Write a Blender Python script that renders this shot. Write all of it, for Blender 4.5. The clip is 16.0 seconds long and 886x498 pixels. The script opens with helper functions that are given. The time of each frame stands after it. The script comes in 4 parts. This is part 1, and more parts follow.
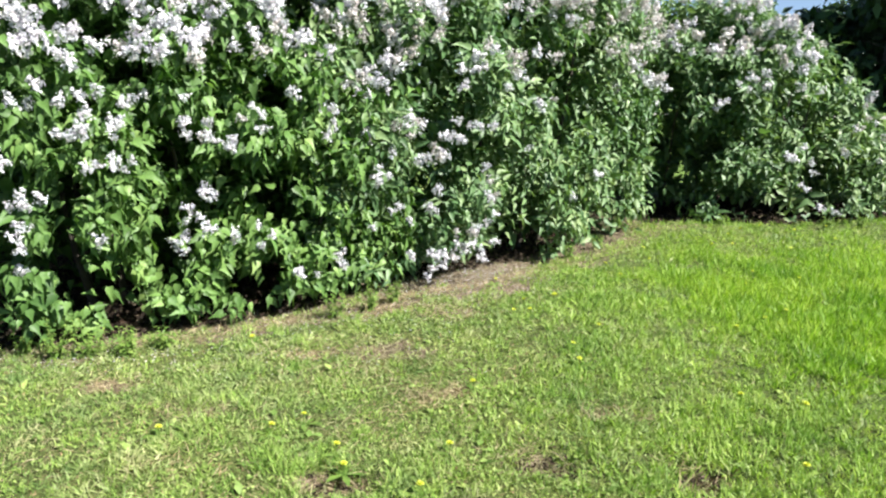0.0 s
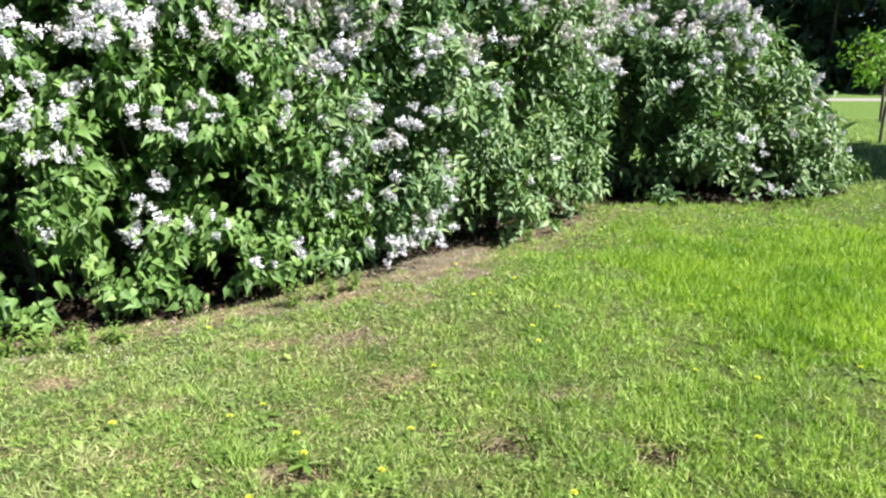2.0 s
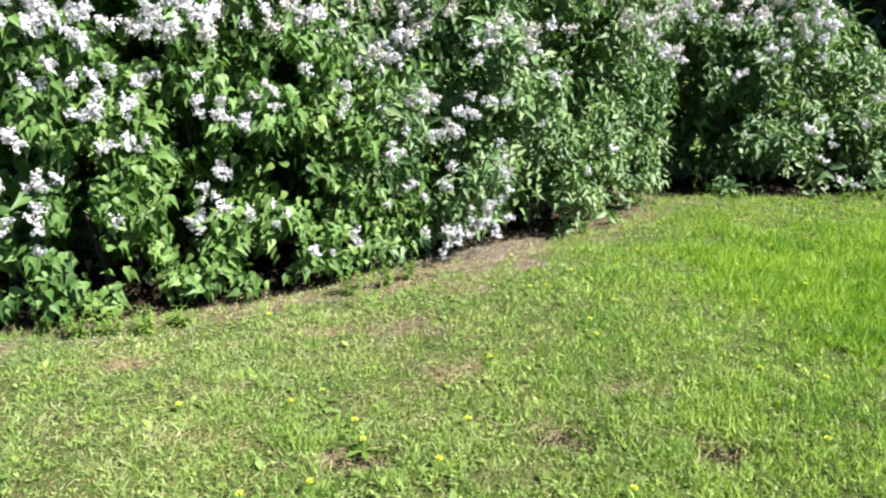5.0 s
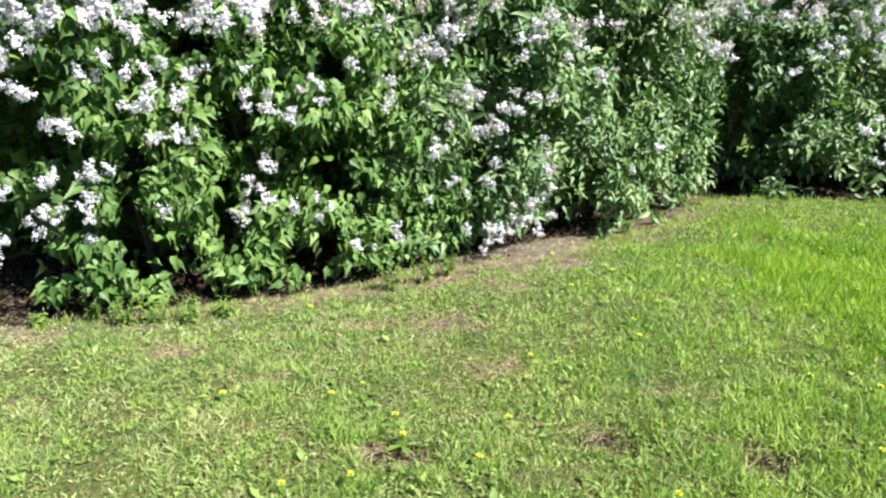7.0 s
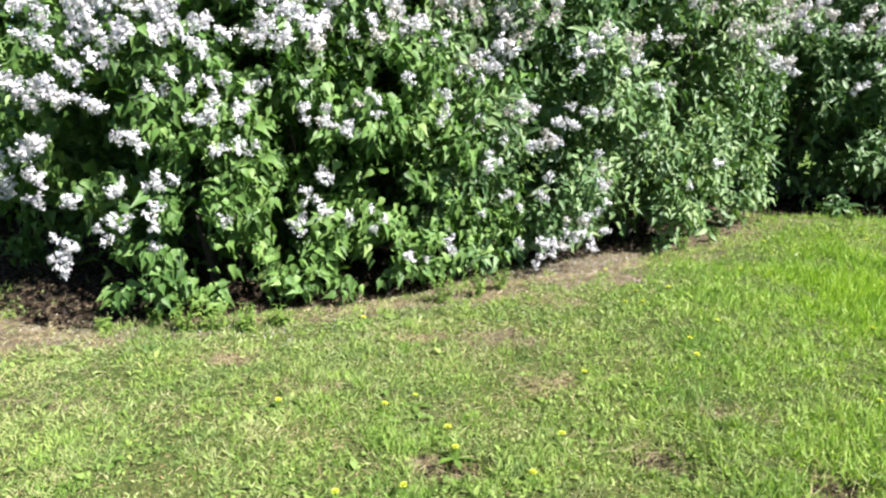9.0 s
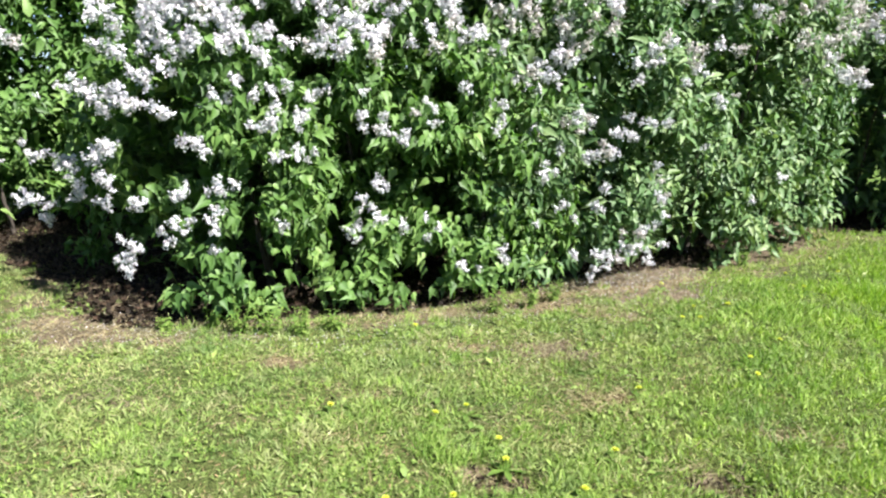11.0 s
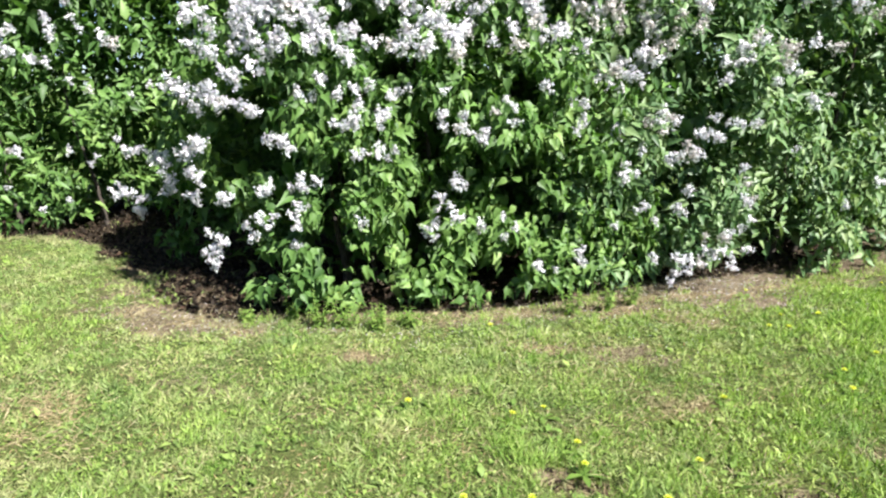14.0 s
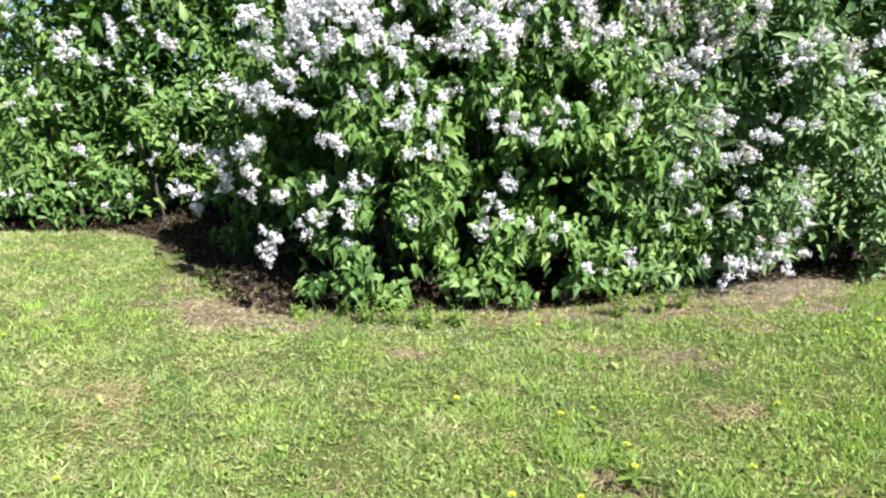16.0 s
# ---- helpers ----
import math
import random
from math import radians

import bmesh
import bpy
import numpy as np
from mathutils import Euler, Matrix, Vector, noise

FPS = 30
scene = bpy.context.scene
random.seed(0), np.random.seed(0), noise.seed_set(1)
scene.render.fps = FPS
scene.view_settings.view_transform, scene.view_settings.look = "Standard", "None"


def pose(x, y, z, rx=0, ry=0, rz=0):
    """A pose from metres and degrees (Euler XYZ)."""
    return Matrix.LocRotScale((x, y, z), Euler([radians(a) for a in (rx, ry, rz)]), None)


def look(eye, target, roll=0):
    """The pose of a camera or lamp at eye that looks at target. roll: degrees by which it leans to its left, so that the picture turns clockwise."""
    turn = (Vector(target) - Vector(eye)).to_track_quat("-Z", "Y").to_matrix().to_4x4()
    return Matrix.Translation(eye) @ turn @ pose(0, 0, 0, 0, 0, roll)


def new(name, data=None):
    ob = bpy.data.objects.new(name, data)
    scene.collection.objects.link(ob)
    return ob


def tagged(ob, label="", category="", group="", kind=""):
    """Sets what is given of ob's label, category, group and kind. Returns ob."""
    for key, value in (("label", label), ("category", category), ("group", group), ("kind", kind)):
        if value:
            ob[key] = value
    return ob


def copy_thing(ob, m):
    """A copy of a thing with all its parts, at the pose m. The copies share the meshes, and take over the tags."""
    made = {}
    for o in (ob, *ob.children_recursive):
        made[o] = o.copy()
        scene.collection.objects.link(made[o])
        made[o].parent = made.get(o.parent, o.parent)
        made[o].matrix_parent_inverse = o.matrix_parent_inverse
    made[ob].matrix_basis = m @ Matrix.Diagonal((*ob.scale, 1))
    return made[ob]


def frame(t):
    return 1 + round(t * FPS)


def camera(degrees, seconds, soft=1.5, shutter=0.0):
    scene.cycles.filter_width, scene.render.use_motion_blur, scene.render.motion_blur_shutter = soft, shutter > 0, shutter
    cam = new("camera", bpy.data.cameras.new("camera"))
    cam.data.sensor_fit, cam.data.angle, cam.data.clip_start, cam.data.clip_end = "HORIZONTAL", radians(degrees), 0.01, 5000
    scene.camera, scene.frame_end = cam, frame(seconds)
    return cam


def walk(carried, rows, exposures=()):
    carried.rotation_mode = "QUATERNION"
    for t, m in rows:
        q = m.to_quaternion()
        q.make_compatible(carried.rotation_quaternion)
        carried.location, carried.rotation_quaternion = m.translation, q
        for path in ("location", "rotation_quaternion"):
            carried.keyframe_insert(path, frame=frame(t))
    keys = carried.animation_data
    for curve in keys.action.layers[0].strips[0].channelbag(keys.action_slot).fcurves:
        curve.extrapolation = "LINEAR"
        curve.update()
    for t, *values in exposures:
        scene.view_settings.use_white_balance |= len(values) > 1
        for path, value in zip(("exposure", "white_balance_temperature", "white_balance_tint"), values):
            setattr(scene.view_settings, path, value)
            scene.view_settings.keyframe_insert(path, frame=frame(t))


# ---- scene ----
# ---------------------------------------------------------------- camera
cam = camera(64.9, 16.0, soft=2.25)
PATH = [
    (0.0, pose(0.000, 0.000, 1.500, 77.00, 0.00, -0.00)),
    (0.5, pose(0.006, -0.004, 1.501, 76.88, -0.03, -0.88)),
    (1.0, pose(0.013, -0.002, 1.496, 76.66, 0.21, -1.78)),
    (1.5, pose(0.017, 0.001, 1.496, 76.16, 0.29, -2.46)),
    (2.0, pose(0.023, 0.009, 1.490, 75.93, 0.50, -3.30)),
    (2.5, pose(0.024, 0.011, 1.493, 75.66, 0.39, -3.61)),
    (3.0, pose(0.018, 0.011, 1.493, 75.44, 0.43, -2.97)),
    (3.5, pose(0.015, 0.006, 1.490, 75.41, 0.53, -2.07)),
    (4.0, pose(0.003, 0.007, 1.493, 75.30, 0.69, -0.92)),
    (6.5, pose(-0.035, 0.025, 1.482, 75.02, 0.54, 3.13)),
    (7.0, pose(-0.047, 0.026, 1.484, 74.93, 0.40, 4.09)),
    (7.5, pose(-0.055, 0.027, 1.480, 75.10, 0.30, 5.07)),
    (8.0, pose(-0.068, 0.021, 1.486, 75.51, 0.23, 6.10)),
    (8.5, pose(-0.077, 0.018, 1.487, 75.85, 0.21, 7.29)),
    (9.0, pose(-0.078, 0.017, 1.481, 76.10, 0.41, 8.15)),
    (11.5, pose(-0.108, 0.019, 1.476, 77.07, -0.05, 13.67)),
    (12.0, pose(-0.119, 0.024, 1.468, 77.21, -0.05, 14.72)),
    (12.5, pose(-0.125, 0.025, 1.464, 77.24, 0.02, 15.44)),
    (13.0, pose(-0.135, 0.024, 1.463, 77.20, 0.13, 16.17)),
    (13.5, pose(-0.144, 0.018, 1.468, 77.03, 0.16, 16.96)),
    (14.0, pose(-0.154, 0.007, 1.474, 76.88, 0.05, 18.19)),
    (14.5, pose(-0.163, -0.003, 1.476, 76.84, -0.05, 19.25)),
    (15.0, pose(-0.169, -0.014, 1.476, 76.87, -0.09, 20.22)),
    (15.5, pose(-0.171, -0.022, 1.474, 76.92, -0.06, 21.07)),
    (16.0, pose(-0.173, -0.027, 1.478, 76.86, 0.11, 21.91)),
]
walk(cam, PATH)

# ---------------------------------------------------------------- light
SUN_AZ, SUN_EL = radians(120), radians(45)      # clockwise from +y
world = bpy.data.worlds.new("sky_world")
scene.world = world
world.use_nodes = True
wn, wl = world.node_tree.nodes, world.node_tree.links
sky = wn.new("ShaderNodeTexSky")
sky.sky_type = "NISHITA"
sky.sun_disc = False
sky.air_density, sky.dust_density = 0.55, 0.3
sky.sun_elevation, sky.sun_rotation = SUN_EL, SUN_AZ
wn["Background"].inputs["Strength"].default_value = 0.05
wl.new(sky.outputs[0], wn["Background"].inputs["Color"])
sun_dir = Vector((math.sin(SUN_AZ) * math.cos(SUN_EL), math.cos(SUN_AZ) * math.cos(SUN_EL), math.sin(SUN_EL)))
sun = new("sun", bpy.data.lights.new("sun", "SUN"))
sun.data.energy, sun.data.angle, sun.data.color = 5.0, radians(0.53), (1.0, 0.965, 0.91)
sun.matrix_world = look(sun_dir * 40, (0, 0, 0))
scene.view_settings.exposure = 1.66

# ---------------------------------------------------------------- materials
def mat(name, rough=0.6):
    m = bpy.data.materials.new(name)
    m.use_nodes = True
    nt = m.node_tree
    bsdf = nt.nodes["Principled BSDF"]
    bsdf.inputs["Roughness"].default_value = rough
    return m, nt, bsdf


def node(nt, kind, **values):
    n = nt.nodes.new(kind)
    for key, value in values.items():
        n.inputs[key].default_value = value
    return n


def ramp(nt, fac, stops):
    r = nt.nodes.new("ShaderNodeValToRGB")
    while len(r.color_ramp.elements) < len(stops):
        r.color_ramp.elements.new(0.5)
    for el, (at, col) in zip(r.color_ramp.elements, stops):
        el.position, el.color = at, (*col, 1)
    nt.links.new(fac, r.inputs[0])
    return r.outputs[0]


def piece_random(nt):
    """A random number for each loose piece, object or island."""
    info, geo = nt.nodes.new("ShaderNodeObjectInfo"), nt.nodes.new("ShaderNodeNewGeometry")
    add = nt.nodes.new("ShaderNodeMath")
    add.operation = "ADD"
    nt.links.new(info.outputs["Random"], add.inputs[0])
    nt.links.new(geo.outputs["Random Per Island"], add.inputs[1])
    fr = nt.nodes.new("ShaderNodeMath")
    fr.operation = "FRACT"
    nt.links.new(add.outputs[0], fr.inputs[0])
    return fr.outputs[0]


def noise_tex(nt, scale, detail=4.0, rough=0.55):
    co = nt.nodes.new("ShaderNodeTexCoord")
    n = node(nt, "ShaderNodeTexNoise", Scale=scale, Detail=detail, Roughness=rough)
    nt.links.new(co.outputs["Object"], n.inputs["Vector"])
    return n.outputs[0]


def mixed(nt, kind, fac, a, b):
    x = nt.nodes.new("ShaderNodeMix")
    x.data_type, x.blend_type = "RGBA", kind
    for sock, value in ((x.inputs[0], fac), (x.inputs[6], a), (x.inputs[7], b)):
        if hasattr(value, "links"):
            nt.links.new(value, sock)
        else:
            sock.default_value = value if isinstance(value, float) else (*value, 1)
    return x.outputs[2]


def leafy(name, stops, rough, thin, thin_tint, gloss=0.5, patch=0.7, dry=None, vary=((0.72, 0.8, 0.7), (1.2, 1.1, 1.0))):
    """A leaf: glossy cuticle over colour that varies from leaf to leaf, with light let through."""
    m, nt, bsdf = mat(name, rough)
    col = ramp(nt, piece_random(nt), stops)
    big = ramp(nt, noise_tex(nt, patch, 2.0), [(0.32, vary[0]), (0.68, vary[1])])
    col = mixed(nt, "MULTIPLY", 1.0, col, big)
    if dry:
        co, sep = nt.nodes.new("ShaderNodeTexCoord"), nt.nodes.new("ShaderNodeSeparateXYZ")
        nt.links.new(co.outputs["Object"], sep.inputs[0])
        drift = nt.nodes.new("ShaderNodeMath")
        drift.operation = "MULTIPLY_ADD"
        drift.inputs[1].default_value = -0.012
        nt.links.new(sep.outputs["X"], drift.inputs[0])
        nt.links.new(noise_tex(nt, 3.4, 4.0, 0.6), drift.inputs[2])
        sere = ramp(nt, drift.outputs[0], [(0.55, (0, 0, 0)), (0.74, (0.75, 0.75, 0.75))])
        col = mixed(nt, "MIX", sere, col, dry)
    fine = ramp(nt, noise_tex(nt, 60.0, 2.0), [(0.3, (0.85, 0.85, 0.85)), (0.7, (1.1, 1.1, 1.1))])
    col = mixed(nt, "MULTIPLY", 1.0, col, fine)
    nt.links.new(col, bsdf.inputs["Base Color"])
    bsdf.inputs["Specular IOR Level"].default_value = gloss
    tr = nt.nodes.new("ShaderNodeBsdfTranslucent")
    nt.links.new(mixed(nt, "MULTIPLY", 1.0, col, thin_tint), tr.inputs["Color"])
    ms = nt.nodes.new("ShaderNodeMixShader")
    ms.inputs[0].default_value = thin
    nt.links.new(bsdf.outputs[0], ms.inputs[1])
    nt.links.new(tr.outputs[0], ms.inputs[2])
    nt.links.new(ms.outputs[0], nt.nodes["Material Output"].inputs["Surface"])
    return m


M_LEAF = leafy("lilac_leaf", [(0.0, (0.042, 0.094, 0.024)), (0.4, (0.083, 0.164, 0.043)), (0.8, (0.123, 0.224, 0.064)), (1.0, (0.176, 0.276, 0.09))],
               0.52, 0.23, (1.2, 1.6, 0.6), 0.34)
M_LEAF_COOL = leafy("lilac_leaf_cool", [(0.0, (0.045, 0.098, 0.038)), (0.5, (0.099, 0.184, 0.075)), (1.0, (0.19, 0.27, 0.13))],
                    0.5, 0.22, (1.4, 1.6, 0.7), 0.42)
M_TREE_LEAF = leafy("tree_leaf", [(0.0, (0.016, 0.042, 0.018)), (0.6, (0.034, 0.08, 0.03)), (1.0, (0.065, 0.12, 0.045))], 0.5, 0.15, (1.3, 1.4, 0.6), 0.4, 0.2)
M_SAPLING_LEAF = leafy("sapling_leaf", [(0.0, (0.08, 0.19, 0.025)), (1.0, (0.17, 0.31, 0.04))], 0.5, 0.35, (1.4, 1.5, 0.5), 0.3, 0.5)
M_GRASS = leafy("mown_grass", [(0.0, (0.12, 0.178, 0.06)), (0.5, (0.225, 0.312, 0.1)), (0.82, (0.315, 0.385, 0.155)), (1.0, (0.37, 0.39, 0.21))],
                0.55, 0.3, (1.3, 1.4, 0.6), 0.35, 2.4, (0.42, 0.37, 0.23), ((0.62, 0.74, 0.6), (1.36, 1.28, 1.22)))
M_TALL = leafy("lush_grass", [(0.0, (0.115, 0.215, 0.026)), (0.6, (0.235, 0.375, 0.045)), (1.0, (0.38, 0.48, 0.1))], 0.5, 0.38, (1.3, 1.5, 0.5), 0.35, 1.5, None, ((0.6, 0.74, 0.58), (1.26, 1.16, 1.2)))
M_TUFT = leafy("fresh_grass", [(0.0, (0.118, 0.21, 0.042)), (0.6, (0.25, 0.375, 0.085)), (1.0, (0.4, 0.5, 0.165))], 0.55, 0.32, (1.3, 1.5, 0.6), 0.3, 2.0, None, ((0.7, 0.8, 0.65), (1.3, 1.2, 1.2)))
M_WEED = leafy("weed_leaf", [(0.0, (0.09, 0.17, 0.034)), (0.6, (0.15, 0.24, 0.054)), (1.0, (0.23, 0.32, 0.085))], 0.45, 0.25, (1.3, 1.4, 0.6), 0.4, 1.6)
M_CLOVER = leafy("clover_leaf", [(0.0, (0.1, 0.175, 0.04)), (0.6, (0.19, 0.285, 0.075)), (1.0, (0.3, 0.39, 0.13))], 0.55, 0.25, (1.3, 1.4, 0.6), 0.3, 1.6)
M_STRAW = leafy("dry_straw", [(0.0, (0.2, 0.165, 0.095)), (0.5, (0.33, 0.29, 0.18)), (1.0, (0.48, 0.43, 0.3))], 0.7, 0.15, (1.1, 1.0, 0.8), 0.2, 1.5)
M_PETAL = leafy("lilac_petal", [(0.0, (0.52, 0.52, 0.68)), (0.4, (0.67, 0.68, 0.81)), (1.0, (0.78, 0.79, 0.89))], 0.6, 0.3, (1.0, 0.98, 1.0), 0.2, 2.0)
M_FADED = leafy("faded_petal", [(0.0, (0.4, 0.37, 0.39)), (0.5, (0.54, 0.53, 0.59)), (1.0, (0.7, 0.7, 0.78))], 0.7, 0.2, (1.0, 0.95, 0.9), 0.2, 2.0)
# rotting leaves, base colour taken near black for the shade under the hedge
M_LITTER_SHADE = leafy("rotting_leaf_shade", [(0.0, (0.012, 0.009, 0.007)), (0.6, (0.026, 0.018, 0.013)), (1.0, (0.065, 0.042, 0.03))], 0.8, 0.05, (1.0, 0.8, 0.6), 0.2, 2.0)
M_DUFF = leafy("turf_duff", [(0.0, (0.045, 0.045, 0.02)), (0.45, (0.13, 0.13, 0.055)), (0.8, (0.25, 0.195, 0.11)), (1.0, (0.38, 0.27, 0.17))], 0.8, 0.15, (1.1, 1.1, 0.7), 0.2, 3.0)
M_YELLOW = leafy("dandelion_petal", [(0.0, (0.62, 0.68, 0.08)), (1.0, (0.78, 0.84, 0.16))], 0.6, 0.2, (1.0, 0.9, 0.4), 0.2, 3.0)


def bark(name, dark, light, scale):
    m, nt, bsdf = mat(name, 0.85)
    n = noise_tex(nt, scale, 6.0, 0.7)
    nt.links.new(ramp(nt, n, [(0.3, dark), (0.7, light)]), bsdf.inputs["Base Color"])
    b = node(nt, "ShaderNodeBump", Strength=0.6, Distance=0.01)
    nt.links.new(n, b.inputs["Height"])
    nt.links.new(b.outputs[0], bsdf.inputs["Normal"])
    return m


M_BARK = bark("lilac_bark", (0.022, 0.018, 0.014), (0.07, 0.056, 0.045), 30.0)
M_TRUNK = bark("tree_bark", (0.04, 0.03, 0.024), (0.13, 0.1, 0.08), 8.0)


def ground_material():
    m, nt, bsdf = mat("turf_and_soil", 0.95)
    bsdf.inputs["Specular IOR Level"].default_value = 0.15
    fine, mid, big = noise_tex(nt, 45.0, 8.0, 0.7), noise_tex(nt, 6.0, 5.0), noise_tex(nt, 0.5, 3.0)
    soil = ramp(nt, fine, [(0.25, (0.045, 0.035, 0.024)), (0.5, (0.13, 0.105, 0.072)), (0.75, (0.29, 0.24, 0.175))])
    soil = mixed(nt, "MULTIPLY", 1.0, soil, ramp(nt, mid, [(0.3, (0.75, 0.72, 0.7)), (0.7, (1.15, 1.12, 1.08))]))
    turf = ramp(nt, fine, [(0.25, (0.024, 0.031, 0.011)), (0.5, (0.078, 0.1, 0.032)), (0.8, (0.165, 0.188, 0.072))])
    turf = mixed(nt, "MULTIPLY", 1.0, turf, ramp(nt, big, [(0.3, (0.8, 0.9, 0.75)), (0.7, (1.2, 1.15, 1.0))]))
    # closed sward, where the lawn lies far off
    sward = nt.nodes.new("ShaderNodeAttribute")
    sward.attribute_name = "sward"
    green = ramp(nt, fine, [(0.25, (0.05, 0.095, 0.018)), (0.5, (0.09, 0.15, 0.03)), (0.8, (0.14, 0.2, 0.055))])
    turf = mixed(nt, "MIX", sward.outputs["Fac"], turf, green)
    at = nt.nodes.new("ShaderNodeAttribute")
    at.attribute_name = "bare"
    edge = nt.nodes.new("ShaderNodeMath")
    edge.operation = "ADD"
    nt.links.new(at.outputs["Fac"], edge.inputs[0])
    half = nt.nodes.new("ShaderNodeMath")
    half.operation = "MULTIPLY_ADD"
    half.inputs[1].default_value, half.inputs[2].default_value = 0.9, -0.45
    nt.links.new(mid, half.inputs[0])
    nt.links.new(half.outputs[0], edge.inputs[1])
    mask = ramp(nt, edge.outputs[0], [(0.38, (0, 0, 0)), (0.58, (1, 1, 1))])
    nt.links.new(mixed(nt, "MIX", mask, turf, soil), bsdf.inputs["Base Color"])
    b = node(nt, "ShaderNodeBump", Strength=0.8, Distance=0.03)
    nt.links.new(fine, b.inputs["Height"])
    nt.links.new(b.outputs[0], bsdf.inputs["Normal"])
    return m


M_GROUND = ground_material()


def gravel_material():
    m, nt, bsdf = mat("pale_gravel", 0.9)
    nt.links.new(ramp(nt, noise_tex(nt, 8.0, 8.0, 0.7), [(0.3, (0.16, 0.155, 0.135)), (0.7, (0.27, 0.26, 0.23))]), bsdf.inputs["Base Color"])
    return m


M_GRAVEL = gravel_material()

# ---------------------------------------------------------------- helpers of this scene
rng = np.random.default_rng(7)


def mesh_of(name, verts, faces, material):
    """A mesh from arrays: verts (n, 3), faces (m, k)."""
    me = bpy.data.meshes.new(name)
    verts, faces = np.asarray(verts, np.float32), np.asarray(faces, np.int32)
    me.vertices.add(len(verts))
    me.vertices.foreach_set("co", verts.ravel())
    me.loops.add(faces.size)
    me.loops.foreach_set("vertex_index", faces.ravel())
    me.polygons.add(len(faces))
    me.polygons.foreach_set("loop_start", np.arange(0, faces.size, faces.shape[1], dtype=np.int32))
    me.update(calc_edges=True)
    me.materials.append(material)
    return me


def unit(v):
    v = np.asarray(v, float)
    return v / np.maximum(np.linalg.norm(v, axis=-1, keepdims=True), 1e-9)


def axes(y_dir, z_hint):
    """Rotation matrices (n, 3, 3) whose columns are x, y, z, with y along y_dir and z near z_hint."""
    y = unit(y_dir)
    z = unit(z_hint - (z_hint * y).sum(-1, keepdims=True) * y)
    x = np.cross(y, z)
    return np.stack([x, y, z], -1)


def stamp(template, faces, rot, size, place):
    """Copies of a template (v, 3) or of one template each (n, v, 3), turned, scaled and placed, as one mesh's arrays."""
    t = template if template.ndim == 3 else np.broadcast_to(template, (len(place), *template.shape))
    size = np.asarray(size)
    t = t * (size[:, None, None] if size.ndim == 1 else size[:, None, :])
    v = np.einsum("nij,nvj->nvi", rot, t) + place[:, None, :]
    f = faces[None] + (np.arange(len(place)) * t.shape[1])[:, None, None]
    return v.reshape(-1, 3), f.reshape(-1, faces.shape[1])


def leaf_template(rows, fold=0.22, curl=0.25, ripple=0.0):
    """A leaf of length 1 along y, from rows of (y, half width): left edge, midrib, right edge."""
    v = []
    for i, (y, w) in enumerate(rows):
        for s in (-1, 0, 1):
            v.append((s * w, y - (0.06 if s and i == 1 else 0), abs(s) * w * fold - curl * y * y + ripple * s * (-1) ** i * w))
    f = [(3 * i + s, 3 * i + s + 1, 3 * i + s + 4, 3 * i + s + 3) for i in range(len(rows) - 1) for s in (0, 1)]
    return np.array(v, float), np.array(f)


HEART = [(0.0, 0.06), (0.08, 0.23), (0.27, 0.295), (0.62, 0.115), (1.0, 0.003)]
OVAL = [(0.0, 0.03), (0.3, 0.22), (0.66, 0.13), (1.0, 0.004)]
SLIP = [(0.0, 0.05), (0.45, 0.24), (1.0, 0.01)]


def tube(points, radii, sides=6):
    """A round tapered limb along points."""
    pts = np.asarray(points, float)
    d = unit(np.gradient(pts, axis=0))
    hint = np.where(np.abs(d[:, 2:3]) > 0.9, [[1.0, 0, 0]], [[0, 0, 1.0]])
    r = axes(d, hint)
    a = np.arange(sides) * 2 * np.pi / sides
    ring = np.stack([np.cos(a), 0 * a, np.sin(a)], -1)
    v = (np.einsum("nij,kj->nki", r, ring) * np.asarray(radii)[:, None, None] + pts[:, None, :]).reshape(-1, 3)
    f = [(i * sides + k, i * sides + (k + 1) % sides, (i + 1) * sides + (k + 1) % sides, (i + 1) * sides + k)
         for i in range(len(pts) - 1) for k in range(sides)]
    return v, np.array(f)


def join(pieces):
    vs, fs, n = [], [], 0
    for v, f in pieces:
        vs.append(v)
        fs.append(f + n)
        n += len(v)
    return np.concatenate(vs), np.concatenate(fs)


def part(name, data, parent, label=""):
    ob = new(name, data)
    ob.parent = parent
    return tagged(ob, label)


# ---------------------------------------------------------------- the plan: four lilac bushes in a hedge
# centre x, y; direction along the hedge; half length, half depth, height of the widest part, half height
PLAN = {
    "near": (-2.10, 5.33, 0.85, 0.52, 1.98, 1.30, 0.90, 1.95),
    "middle": (0.25, 6.91, 0.70, 0.71, 2.38, 1.27, 0.95, 2.28),
    "far": (3.50, 8.95, 1.00, 0.05, 2.36, 1.25, 0.80, 1.80),
    "side": (-5.95, 6.75, 0.85, 0.50, 2.90, 1.35, 0.90, 2.75),
}


SPRAWL = 1.1


def local(key, x, y):
    cx, cy, dx, dy, a, b, zc, h = PLAN[key]
    n = math.hypot(dx, dy)
    dx, dy = dx / n, dy / n
    u = (x - cx) * dx + (y - cy) * dy
    if key == "near":       # this bush sprawls further at one end
        u = np.where(u < 0, u / SPRAWL, u)
    return u, -(x - cx) * dy + (y - cy) * dx


def place_of(key, u, v):
    """The reverse of local()."""
    cx, cy, dx, dy, a, b, zc, h = PLAN[key]
    n = math.hypot(dx, dy)
    dx, dy = dx / n, dy / n
    if key == "near":
        u = np.where(u < 0, u * SPRAWL, u)
    return cx + u * dx - v * dy, cy + u * dy + v * dx


